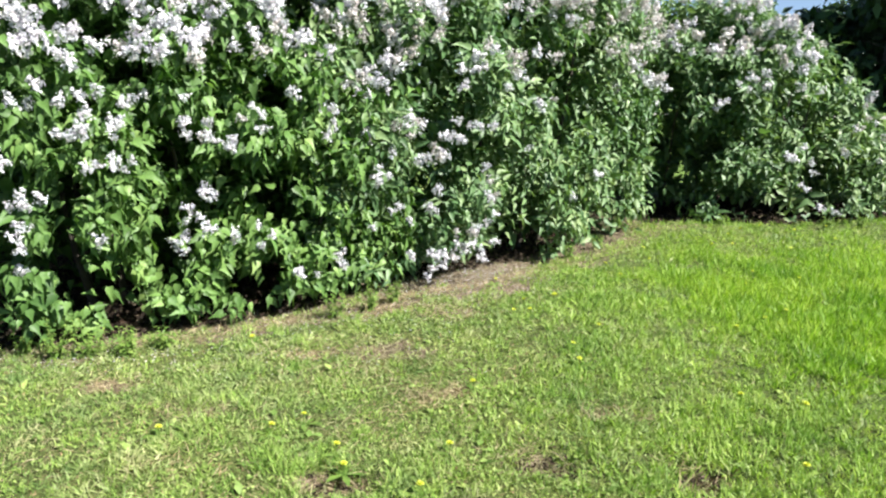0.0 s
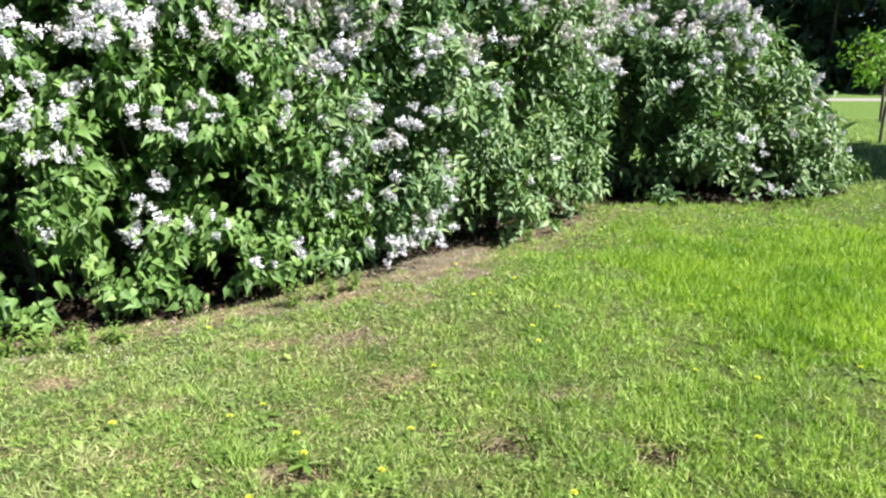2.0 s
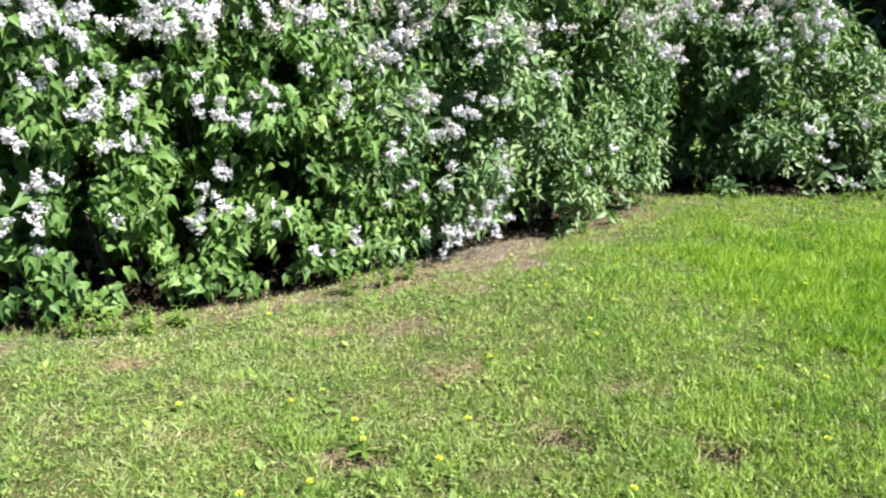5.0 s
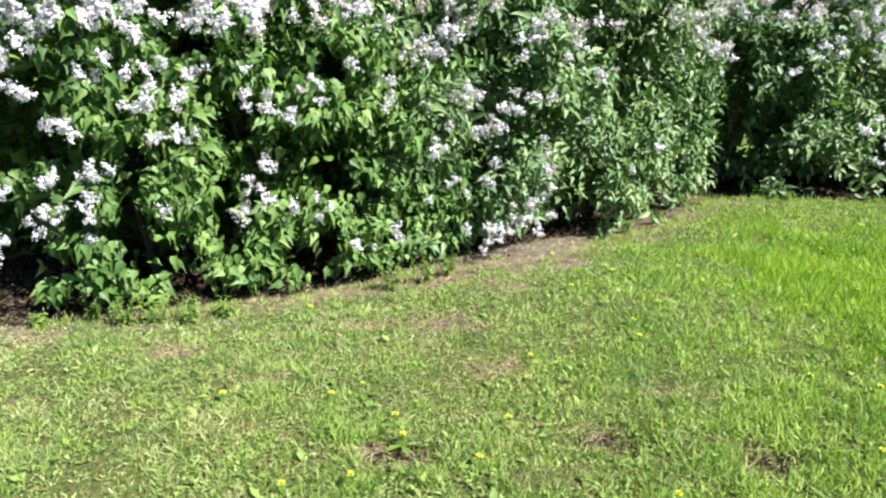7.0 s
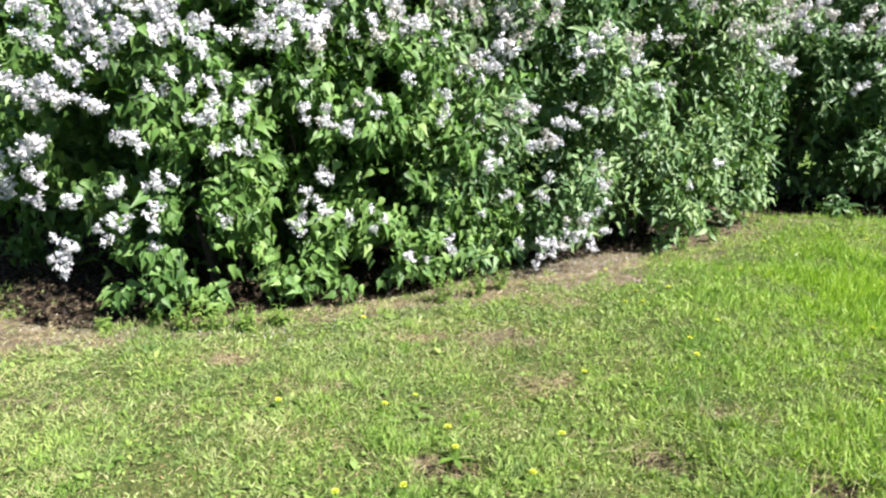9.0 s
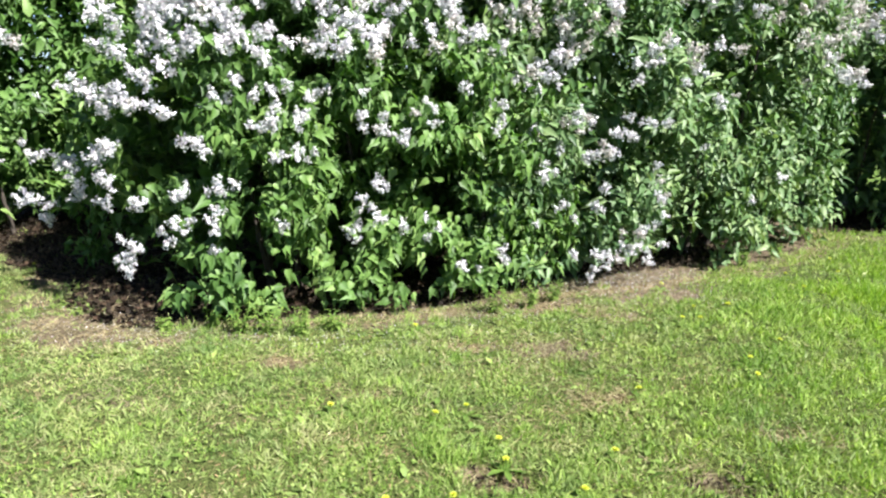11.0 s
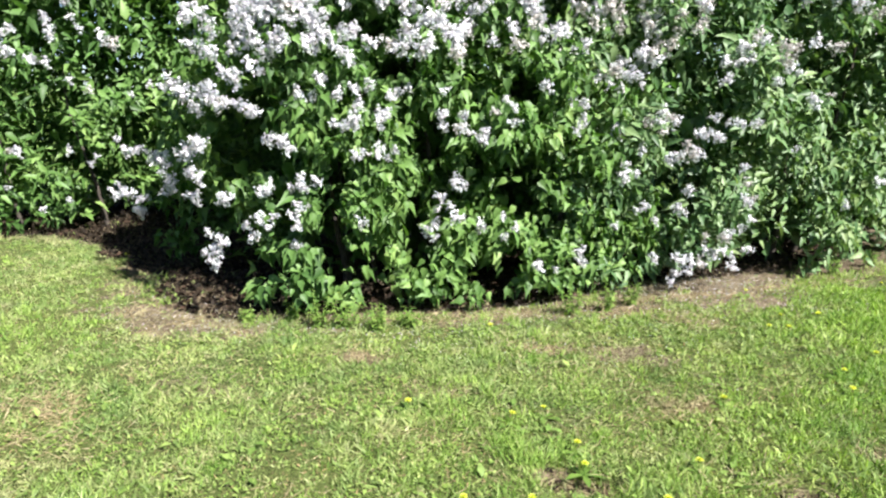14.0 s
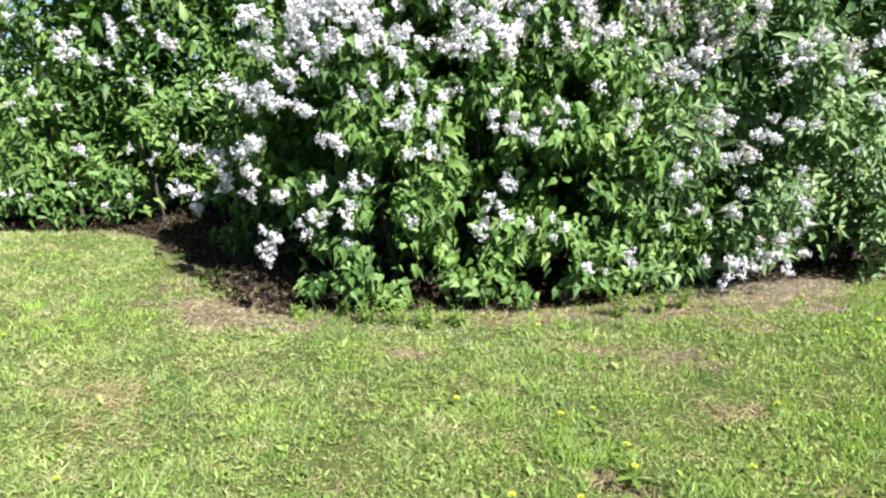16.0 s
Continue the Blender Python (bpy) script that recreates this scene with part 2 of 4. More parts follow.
def hull_value(key, x, y, z):
    _, _, _, _, a, b, zc, h = PLAN[key]
    u, v = local(key, x, y)
    return np.abs(u / a) ** 2.5 + np.abs(v / b) ** 2.5 + np.abs((z - zc) / h) ** 2.5


# bare patches in the turf: x, y, half sizes, strength
PATCHES = [(-0.3, 3.86, 0.34, 0.17, 0.85), (-0.74, 3.8, 0.22, 0.12, 0.82), (0.0, 4.55, 0.25, 0.12, 0.7), (-3.12, 3.6, 0.72, 0.33, 1.15), (0.16, 5.42, 0.6, 0.62, 1.25), (-0.38, 5.0, 0.25, 0.25, 1.0),
           (-0.42, 2.46, 0.15, 0.085, 1.2), (1.03, 2.5, 0.1, 0.13, 1.2), (-1.75, 3.37, 0.2, 0.08, 0.9), (-2.4, 2.75, 0.4, 0.14, 0.55),
           (-1.0, 4.5, 0.5, 0.12, 0.8), (-0.45, 4.68, 0.34, 0.26, 0.95), (0.41, 2.6, 0.15, 0.085, 1.0), (0.07, 3.3, 0.1, 0.06, 0.8), (-1.1, 2.99, 0.2, 0.06, 0.6), (0.78, 3.05, 0.2, 0.07, 0.6), (-2.9, 2.3, 0.3, 0.12, 0.5),
           (-6.8, 5.3, 0.5, 0.22, 0.9), (-0.1, 3.25, 0.12, 0.07, 0.6), (2.3, 7.5, 0.5, 0.16, 0.6)]


# small worn spots all over the short turf
SPOTS = np.random.default_rng(12).uniform((-3.6, 1.7, 0.05), (0.6, 3.7, 0.15), (34, 3))


def hollow(x, y):
    """1 on the shaded bare floor between the near bush and the side bush."""
    # the edge follows the near bush's cast shadow; dark litter fills it
    edge = np.interp(x, [-6.6, -5.4, -4.75, -4.4, -3.9, -3.45, -2.9, -2.6], [5.5, 5.14, 4.7, 4.58, 4.36, 4.05, 3.99, 4.1])
    edge = edge + 0.05 * np.sin(9 * x) + 0.03 * np.sin(21 * x + 5 * y)
    return np.clip((y - edge) * 6 + 0.3, 0, 1) * (x > -6.7) * (x < -2.5) * (y < 7.5)


def bare(x, y):
    """How bare of turf the ground is, 0 to 1."""
    x, y = np.asarray(x, float), np.asarray(y, float)
    w = np.zeros_like(x)
    for cx, cy, a, b, s in PATCHES:
        ragged = 0.22 * np.sin(9 * x + 4 * cy) * np.cos(11 * y + cx) + 0.16 * np.sin(23 * x - 17 * y)
        w = np.maximum(w, s * 0.95 * np.clip(1.35 - np.sqrt(((x - cx) / a) ** 2 + ((y - cy) / b) ** 2) + ragged, 0, 1))
    for cx, cy, a in SPOTS:
        w = np.maximum(w, 0.32 * np.clip(1.4 - np.sqrt(((x - cx) / (a * 1.5)) ** 2 + ((y - cy) / a) ** 2), 0, 1))
    thin = 0.1 * np.sin(6 * x + 2 * y) + 0.08 * np.sin(13 * x - 9 * y)
    for key in ("near", "middle"):
        w = np.maximum(w, np.clip(0.62 - 0.62 * (hull_value(key, x, y, 0.25) - 1.0) + thin, 0, 0.55))
    for key in PLAN:
        w = np.maximum(w, np.clip((0.86 - hull_value(key, x, y, 0.25)) * 4 + 0.5, 0, 1))
    return np.maximum(w, hollow(x, y))


RUTS = ((-0.42, 2.46), (1.03, 2.5), (0.41, 2.6))


def rut(x, y):
    """Small scraped holes in the near turf."""
    return sum(np.exp(-(((x - cx) / 0.13) ** 2 + ((y - cy) / 0.09) ** 2)) for cx, cy in RUTS)


def rise(x, y):
    """Height of the ground: nearly flat, with shallow bumps."""
    return 0.018 * np.sin(1.7 * x + 0.6) * np.cos(1.3 * y) + 0.012 * np.sin(4.1 * x - 2.2 * y) - 0.02 * bare(x, y) - 0.05 * rut(x, y)


def build_ground():
    def steps(a, b):
        """Close lines from a to b, ever wider ones out to the horizon."""
        out = 0.05 * (np.exp(np.linspace(0, 11, 42)[1:] * 0.93) - 1)
        return np.concatenate([a - out[::-1], np.linspace(a, b, int((b - a) / 0.045)), b + out])

    gx, gy = np.meshgrid(steps(-4.4, 2.8), steps(1.4, 7.0), indexing="ij")
    m, n = gx.shape
    z = np.where(np.hypot(gx, gy) < 40, rise(gx, gy), 0.0)
    v = np.stack([gx, gy, z], -1).reshape(-1, 3)
    i, j = np.meshgrid(np.arange(m - 1), np.arange(n - 1), indexing="ij")
    a = (i * n + j).ravel()
    me = mesh_of("ground", v, np.stack([a, a + n, a + n + 1, a + 1], -1), M_GROUND)
    at = me.attributes.new("bare", "FLOAT", "POINT")
    at.data.foreach_set("value", bare(v[:, 0], v[:, 1]).astype(np.float32))
    at = me.attributes.new("sward", "FLOAT", "POINT")
    at.data.foreach_set("value", np.clip((np.hypot(v[:, 0], v[:, 1]) - 9.5) / 3, 0, 1).astype(np.float32))
    tagged(new("ground", me), "sunlit park lawn with worn patches of dry soil", "lawn", kind="structure")


build_ground()

# ---------------------------------------------------------------- lilac bushes
def panicle_mesh(seed, material):
    """A loose, lumpy spike of small four-petalled florets, 1 long along y."""
    r = np.random.default_rng(seed)
    n, m = 130, 12
    ky = (np.arange(m) + 0.4) / m
    kr = 0.34 * (1 - ky) ** 0.65 * r.uniform(0.6, 1.25, m) + 0.01
    ka = np.arange(m) * 2.4 + r.normal(0, 0.5, m)
    centre = np.stack([kr * np.cos(ka), 0.85 * ky + r.normal(0, 0.05, m), kr * np.sin(ka)], -1)
    k = r.choice(m, n, p=(1.25 - ky) / (1.25 - ky).sum())       # side branchlets, each with a tuft of florets
    place = centre[k] + r.normal(0, 1, (n, 3)) * (0.04 + 0.06 * (1 - ky[k]))[:, None]
    a = np.arctan2(place[:, 2], place[:, 0])
    out = unit(np.stack([np.cos(a), 0.35 + 0 * a, np.sin(a)], -1) + r.normal(0, 0.35, (n, 3)))
    rot = axes(unit(np.cross(out, r.normal(0, 1, (n, 3)))), out)
    floret = np.array([(0, -1.0, 0.1), (0.85, 0, -0.12), (0, 1.0, 0.1), (-0.85, 0, -0.12)])
    v, f = stamp(floret, np.array([(0, 1, 2), (0, 2, 3)]), rot, r.uniform(0.05, 0.085, n), place)
    twigs = [tube([(0, -0.15, 0), (0, 0.9, 0)], [0.016, 0.006], 3)]
    twigs += [tube([(0, c[1] - 0.08, 0), c], [0.009, 0.006], 3) for c in centre]
    v, f = join([(v, f)] + [(tv, np.concatenate([tf[:, [0, 1, 2]], tf[:, [0, 2, 3]]])) for tv, tf in twigs])
    return mesh_of("flower_panicle", v, f, material)


PANICLES = [panicle_mesh(20 + k, M_PETAL) for k in range(5)]
FADED = [panicle_mesh(40 + k, M_FADED) for k in range(2)]


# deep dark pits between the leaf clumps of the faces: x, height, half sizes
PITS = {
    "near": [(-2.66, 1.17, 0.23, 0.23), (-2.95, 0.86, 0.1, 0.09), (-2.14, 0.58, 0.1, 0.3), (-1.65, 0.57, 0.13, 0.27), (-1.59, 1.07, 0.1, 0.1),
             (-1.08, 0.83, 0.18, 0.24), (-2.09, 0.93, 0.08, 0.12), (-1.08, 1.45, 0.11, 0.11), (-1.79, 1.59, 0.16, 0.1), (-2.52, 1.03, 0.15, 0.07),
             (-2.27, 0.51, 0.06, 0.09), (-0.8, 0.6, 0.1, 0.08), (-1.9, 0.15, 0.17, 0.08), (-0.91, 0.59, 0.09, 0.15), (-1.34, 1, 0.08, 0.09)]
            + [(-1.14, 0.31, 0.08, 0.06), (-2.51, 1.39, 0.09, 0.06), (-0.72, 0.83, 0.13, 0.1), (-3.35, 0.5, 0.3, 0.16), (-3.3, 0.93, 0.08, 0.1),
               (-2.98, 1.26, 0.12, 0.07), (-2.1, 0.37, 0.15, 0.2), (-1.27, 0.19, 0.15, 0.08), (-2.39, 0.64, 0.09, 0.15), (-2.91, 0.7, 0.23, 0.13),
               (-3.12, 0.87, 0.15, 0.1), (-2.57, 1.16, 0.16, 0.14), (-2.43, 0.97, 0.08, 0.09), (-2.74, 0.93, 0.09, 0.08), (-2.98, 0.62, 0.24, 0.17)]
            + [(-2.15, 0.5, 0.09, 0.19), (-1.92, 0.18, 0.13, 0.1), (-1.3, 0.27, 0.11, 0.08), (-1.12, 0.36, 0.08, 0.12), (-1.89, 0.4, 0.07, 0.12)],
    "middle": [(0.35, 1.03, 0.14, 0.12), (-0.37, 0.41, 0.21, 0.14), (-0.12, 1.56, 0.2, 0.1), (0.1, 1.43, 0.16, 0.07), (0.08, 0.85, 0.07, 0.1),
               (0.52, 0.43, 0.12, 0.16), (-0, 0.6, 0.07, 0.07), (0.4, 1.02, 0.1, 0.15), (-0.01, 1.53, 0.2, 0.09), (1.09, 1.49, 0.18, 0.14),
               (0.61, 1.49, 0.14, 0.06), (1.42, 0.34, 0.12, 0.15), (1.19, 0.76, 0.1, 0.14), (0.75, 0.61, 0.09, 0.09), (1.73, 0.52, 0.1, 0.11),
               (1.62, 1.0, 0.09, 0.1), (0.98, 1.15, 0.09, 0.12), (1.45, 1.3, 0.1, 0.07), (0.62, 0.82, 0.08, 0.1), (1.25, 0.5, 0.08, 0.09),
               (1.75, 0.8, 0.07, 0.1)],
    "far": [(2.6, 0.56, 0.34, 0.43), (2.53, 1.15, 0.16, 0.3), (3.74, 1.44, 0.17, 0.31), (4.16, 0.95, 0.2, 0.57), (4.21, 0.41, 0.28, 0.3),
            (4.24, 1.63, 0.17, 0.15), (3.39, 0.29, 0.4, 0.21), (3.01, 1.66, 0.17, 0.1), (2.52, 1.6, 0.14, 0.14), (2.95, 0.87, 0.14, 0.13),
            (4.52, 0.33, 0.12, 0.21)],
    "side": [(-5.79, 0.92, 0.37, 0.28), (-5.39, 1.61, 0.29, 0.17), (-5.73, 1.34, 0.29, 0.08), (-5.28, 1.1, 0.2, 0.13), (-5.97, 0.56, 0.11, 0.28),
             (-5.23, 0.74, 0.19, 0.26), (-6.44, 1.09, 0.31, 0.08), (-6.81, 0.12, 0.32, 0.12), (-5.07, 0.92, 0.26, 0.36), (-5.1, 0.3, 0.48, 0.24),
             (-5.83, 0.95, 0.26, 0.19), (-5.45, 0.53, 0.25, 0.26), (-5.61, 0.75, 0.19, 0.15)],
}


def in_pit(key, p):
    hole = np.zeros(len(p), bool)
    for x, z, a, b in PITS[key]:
        # the pit follows sight lines from the camera's place, widening inwards, with ragged rim
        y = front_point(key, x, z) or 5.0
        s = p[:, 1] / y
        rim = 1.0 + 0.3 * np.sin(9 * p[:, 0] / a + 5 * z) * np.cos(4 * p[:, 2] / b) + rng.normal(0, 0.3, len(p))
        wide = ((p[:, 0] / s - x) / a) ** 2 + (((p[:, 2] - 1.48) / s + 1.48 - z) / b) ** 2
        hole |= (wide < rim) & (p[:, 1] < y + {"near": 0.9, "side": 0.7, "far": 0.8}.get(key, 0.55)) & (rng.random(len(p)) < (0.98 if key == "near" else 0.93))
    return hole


def end_line(x):
    """The front of the near bush's sprawling end keeps behind this line of the plan."""
    return (1.80 - 0.5 * x) / 0.867


def front_point(key, x, z):
    """The point of the bush's front at x and height z."""
    y = np.arange(1.0, 12.0, 0.02)
    inside = hull_value(key, x, y, z) < 1.0
    return float(y[np.argmax(inside)]) if inside.any() else None


def outward(key, p):
    e = 0.02
    g = [hull_value(key, p[:, 0] + dx, p[:, 1] + dy, p[:, 2] + dz) - hull_value(key, p[:, 0] - dx, p[:, 1] - dy, p[:, 2] - dz)
         for dx, dy, dz in ((e, 0, 0), (0, e, 0), (0, 0, e))]
    return unit(np.stack(g, -1))


def shell_points(key, n, depth, bare_foot):
    """Points on the bush's lumpy outside, n of them, some of them deeper in."""
    cx, cy, dx, dy, a, b, zc, h = PLAN[key]
    kr = np.random.default_rng(int(abs(cx) * 100) + 5)
    knots = unit(kr.normal(0, 1, (240, 3)))
    knots = knots / (np.abs(knots) ** 2.5).sum(-1, keepdims=True) ** 0.4 * [a, b, h]
    got = []
    total = 0
    while total < n:
        s = unit(rng.normal(0, 1, (n * 2, 3)))
        s = s / (np.abs(s) ** 2.5).sum(-1, keepdims=True) ** 0.4
        front = s[:, 1] < rng.uniform(-0.3, 0.6, len(s))
        keep = front | (rng.random(len(s)) < 0.45)
        s = s[keep]
        m = s * [a, b, h]
        d1 = np.sqrt(((m[:, None, :] - knots[None]) ** 2).sum(-1)).min(1)
        swell = 0.16 if key == "near" else 0.2
        bulge = np.clip(swell * (1 - (d1 / 0.22) ** 2), -0.4, swell)
        lump = np.array([0.07 * noise.noise(Vector(q) * 2.3 + Vector((cx, cy, 0))) for q in s])
        r = 1.0 + lump + bulge / np.linalg.norm(m, axis=1) - depth * ((0.3 if depth > 0.3 else 0.0) + rng.random(len(s)) ** 1.6)
        thin = (bulge > -0.05) | (rng.random(len(s)) < 0.15) if key == "near" else (bulge > -0.03) | (rng.random(len(s)) < 0.12)
        q = s * r[:, None]
        u, v, z = q[:, 0] * a, q[:, 1] * b, q[:, 2] * h + zc
        low = bare_foot(u, v)
        ok = (z > low + 0.04) & (thin | (depth > 0.3))
        if key == "near":       # the end of the crown slopes back
            ok &= u * SPRAWL > np.interp(z, [0.6, 1.0, 1.3, 1.6, 2.0], [-2.25, -2.15, -1.92, -1.76, -1.7])
            xn, yn = place_of(key, u, v)
            ok &= end_line(xn) < yn
        if key == "far":        # the crown falls away to the hedge's end
            ok &= z < np.interp(u - 0.6 * v + 0.12, [0.5, 0.9, 1.44, 1.77, 2.12, 2.35, 2.56], [2.6, 2.36, 2.0, 1.7, 1.3, 0.95, 0.4])
        x, y = place_of(key, u, v)
        for other in PLAN:
            if other != key:
                ok &= hull_value(other, x, y, z) > 0.55
        p = np.stack([x, y, z], -1)[ok]
        got.append(p)
        total += len(p)
    return np.concatenate(got)[:n]


def shoot_leaves(p, d, count, reach, size, droop):
    """Pairs of leaves along the shoots that end at p and point along d."""
    n = len(p)
    hint = np.where(np.abs(d[:, 2:3]) > 0.9, [[1.0, 0, 0]], [[0, 0, 1.0]])
    r = axes(d, np.broadcast_to(hint, d.shape))
    turn = rng.uniform(0, 2 * np.pi, n)
    places, dirs, norms, sizes = [], [], [], []
    for k in range(count):
        pair = k // 2
        a = turn + pair * np.pi / 2 + (k % 2) * np.pi + rng.normal(0, 0.3, n)
        side = r[:, :, 0] * np.cos(a)[:, None] + r[:, :, 2] * np.sin(a)[:, None]
        at = p - d * (reach * (pair + rng.uniform(0, 0.6, n)) / max(count // 2, 1))[:, None]
        way = side + d * rng.uniform(0.0, 0.5, n)[:, None]
        way[:, 2] -= droop * rng.uniform(0.3, 1.4, n)
        places.append(at + side * 0.025)
        dirs.append(unit(way))
        norms.append(d * rng.uniform(0.2, 0.85, (n, 1)) + np.array([0.08, -0.05, 1.0]) * rng.uniform(0.35, 1.0, (n, 1)) + rng.normal(0, 0.42, (n, 3)))
        sizes.append(size * rng.uniform(0.62, 1.18, n) * (0.78 if pair == 0 else 1.0))
    return np.concatenate(places), np.concatenate(dirs), np.concatenate(norms), np.concatenate(sizes)


def skirt_points(key, n):
    """Low shoots along the foot of the bush's face."""
    cx, cy, dx, dy, a, b, zc, h = PLAN[key]
    u = rng.uniform(-0.62 if key == "near" else -0.5, 0.85, n) * a
    z = rng.uniform(0.06, 0.7, n)
    v = -b * np.clip(1 - np.abs(u / a) ** 2.5 - np.abs((z - zc) / h) ** 2.5, 0.02, 1) ** 0.4 + rng.uniform(-0.03, 0.2, n)
    x, y = place_of(key, u, v)
    return np.stack([x, y, z], -1)


def bloom_spots(key, blooms, wild, foot):
    """Places of the flower panicles: those along the face, then the rest over the crown."""
    spots = []
    for x, z in blooms:
        y = front_point(key, x, z)
        if y is None:
            y = PLAN[key][1] - PLAN[key][5] * 0.8 if key != "near" else 0.0
        if key == "near":
            y = max(y, end_line(x) - 0.07)
        full = (x, z) in BLOOMS_END      # the fullest flowers hang at the near bush's end
        for _ in range(1 + (rng.random() < 0.3) + full * (z < 1.6)):
            spots.append((x + rng.normal(0, 0.04), y - 0.07 + rng.normal(0, 0.03), max(z - 0.03 + rng.normal(0, 0.025), 0.14), 1.15 if full else 1.0))
    pw = shell_points(key, wild * 6, 0.05, foot)
    weight = np.clip((pw[:, 2] - 1.3) / 0.65, 0.004, 1)
    _, vv = local(key, pw[:, 0], pw[:, 1])
    if key == "near":
        weight = weight * np.clip(1.0 - 0.4 * (pw[:, 0] + 2.2), 0.3, 1.2)
    weight = weight * np.clip(0.65 + 1.1 * np.array([noise.noise(Vector(q) * 1.6) for q in pw]), 0.1, 1)
    weight = np.where(vv > 0.0, 0.18 * weight + 0.02, weight)
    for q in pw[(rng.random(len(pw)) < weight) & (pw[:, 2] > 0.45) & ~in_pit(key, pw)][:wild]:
        spots.append((*q, 0.88))
    return np.array(spots)


def lilac_bush(key, label, shoots, inner, leaf_size, rows, leaf_mat, blooms, wild, single, foot, fade=0.1, width=1.0, skirt=0, droop=0.9):
    cx, cy, dx, dy, a, b, zc, h = PLAN[key]
    base = Vector((cx, cy, 0))
    bush = tagged(new("lilac_bush"), label, "bush", "lilac hedge")
    bush.location = base
    off = np.array(base)
    # stems that fan out from the foot
    for k in range(9):
        u0, v0 = rng.uniform(-0.55, 0.55) * a, rng.uniform(-0.5, 0.3) * b
        n = math.hypot(dx, dy)
        p0 = np.array([u0 * dx / n - v0 * dy / n, u0 * dy / n + v0 * dx / n, -0.03])
        tip = p0 * 1.1 + np.array([rng.normal(0, 0.25), rng.normal(0, 0.25), zc + h * rng.uniform(0.3, 0.6)])
        t = np.linspace(0, 1, 8)[:, None]
        pts = p0 + (tip - p0) * t + np.stack([0.07 * np.sin(5 * t[:, 0] + k), 0.07 * np.cos(4 * t[:, 0] + k), 0 * t[:, 0]], -1) * t
        part("stem", mesh_of("stem", *tube(pts, np.linspace(0.026, 0.006, 8)), M_BARK), bush, "grey-brown woody stem")
    spots = bloom_spots(key, blooms, wild, foot)
    # leaves on shoots
    sets = []
    p = shell_points(key, shoots, 0.16, foot)
    d = unit(outward(key, p) * 0.8 + np.array([0, 0, 0.4]) + rng.normal(0, 0.33, p.shape))
    sets.append(shoot_leaves(p, d, 8, 0.22, leaf_size, droop))
    pi = shell_points(key, inner, 0.5, foot)
    di = unit(outward(key, pi) * 0.5 + np.array([0, 0, 0.5]) + rng.normal(0, 0.5, pi.shape))
    sets.append(shoot_leaves(pi, di, 6, 0.3, leaf_size * 1.5, 0.6))
    # the shaded heart of the bush
    core = unit(rng.normal(0, 1, (600, 3)))
    core = core / (np.abs(core) ** 2.5).sum(-1, keepdims=True) ** 0.4 * rng.uniform(0.25, 0.78, (600, 1)) ** 0.6
    core = core[core[:, 2] * h + zc > 0.35]
    xc, yc = place_of(key, core[:, 0] * a, np.abs(core[:, 1]) * b * rng.choice([-0.6, 1.0], len(core), p=[0.35, 0.65]))
    pc = np.stack([xc, yc, core[:, 2] * h + zc], -1)
    # unseen leaves added below the crown's top to block sky light from inside
    top = unit(rng.normal(0, 1, (480, 3)) + [0, 0, 0.9])
    top = top[top[:, 2] > 0.3] * [a, b, h] * 0.72
    xt, yt = place_of(key, top[:, 0], top[:, 1])
    if key != "far":
        pc = np.concatenate([pc, np.stack([xt, yt, top[:, 2] + zc], -1)])
    else:
        pc = pc[pc[:, 2] < np.interp(core[:, 0] * a, [0.3, 0.9, 1.77, 2.4], [2.5, 1.9, 1.2, 0.4])]
    sets.append(shoot_leaves(pc, unit(rng.normal(0, 1, pc.shape) + [0, 0, 0.4]), 6, 0.25, 0.165, 0.4))
    if skirt:
        ps = skirt_points(key, skirt)
        ds = unit(outward(key, ps) * 0.9 + np.array([0, 0, 0.35]) + rng.normal(0, 0.3, ps.shape))
        sets.append(shoot_leaves(ps, ds, 8, 0.22, leaf_size * 1.12, droop))
    places, dirs, norms, sizes = (np.concatenate(c) for c in zip(*sets))
    _, v = local(key, places[:, 0], places[:, 1])
    lift = np.where((v < -0.6 * b) & (places[:, 0] < 0.75), 0.17, 0.03) if key == "middle" else 0.03
    if key == "middle":     # the foot of the face draws back under the crown
        back = np.where((places[:, 0] < 0.7) & (v < -b + np.clip(0.42 * (1 - places[:, 2] / 0.75), -0.3, 0.4)), 9.0, 0.0)
        lift = np.where(places[:, 2] < 0.75, np.maximum(lift, back), lift)
    # leaves reach past their base, so the rim of a pit is judged at their middle
    mid = places + dirs * sizes[:, None] * 0.5
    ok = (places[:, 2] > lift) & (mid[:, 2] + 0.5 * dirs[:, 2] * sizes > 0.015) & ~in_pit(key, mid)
    # flowers stand clear of the leaves, on their outer side
    open_way = unit(outward(key, spots[:, :3]) * 0.6 + np.array([0.35 if key == "near" else 0, -0.55, 0.1]))
    for q, w in zip(spots, open_way):
        g = mid - q[:3]
        along = g @ w
        gone = (along > -0.02) & (along < 0.5) & ((g * g).sum(-1) - along * along < (0.045 if q[3] < 1.0 else 0.062 * q[3]) ** 2)
        ok &= ~gone
    places, dirs, norms, sizes = places[ok], dirs[ok], norms[ok], sizes[ok]
    rot = axes(dirs, norms)
    kinds = [leaf_template(rows, 0.45, c, rp) for c, rp in ((0.12, 0.0), (0.3, 0.06), (0.5, -0.05), (0.2, 0.1))]
    temps = np.stack([k[0] for k in kinds])
    faces = kinds[0][1]
    pick = rng.integers(0, len(temps), len(places))
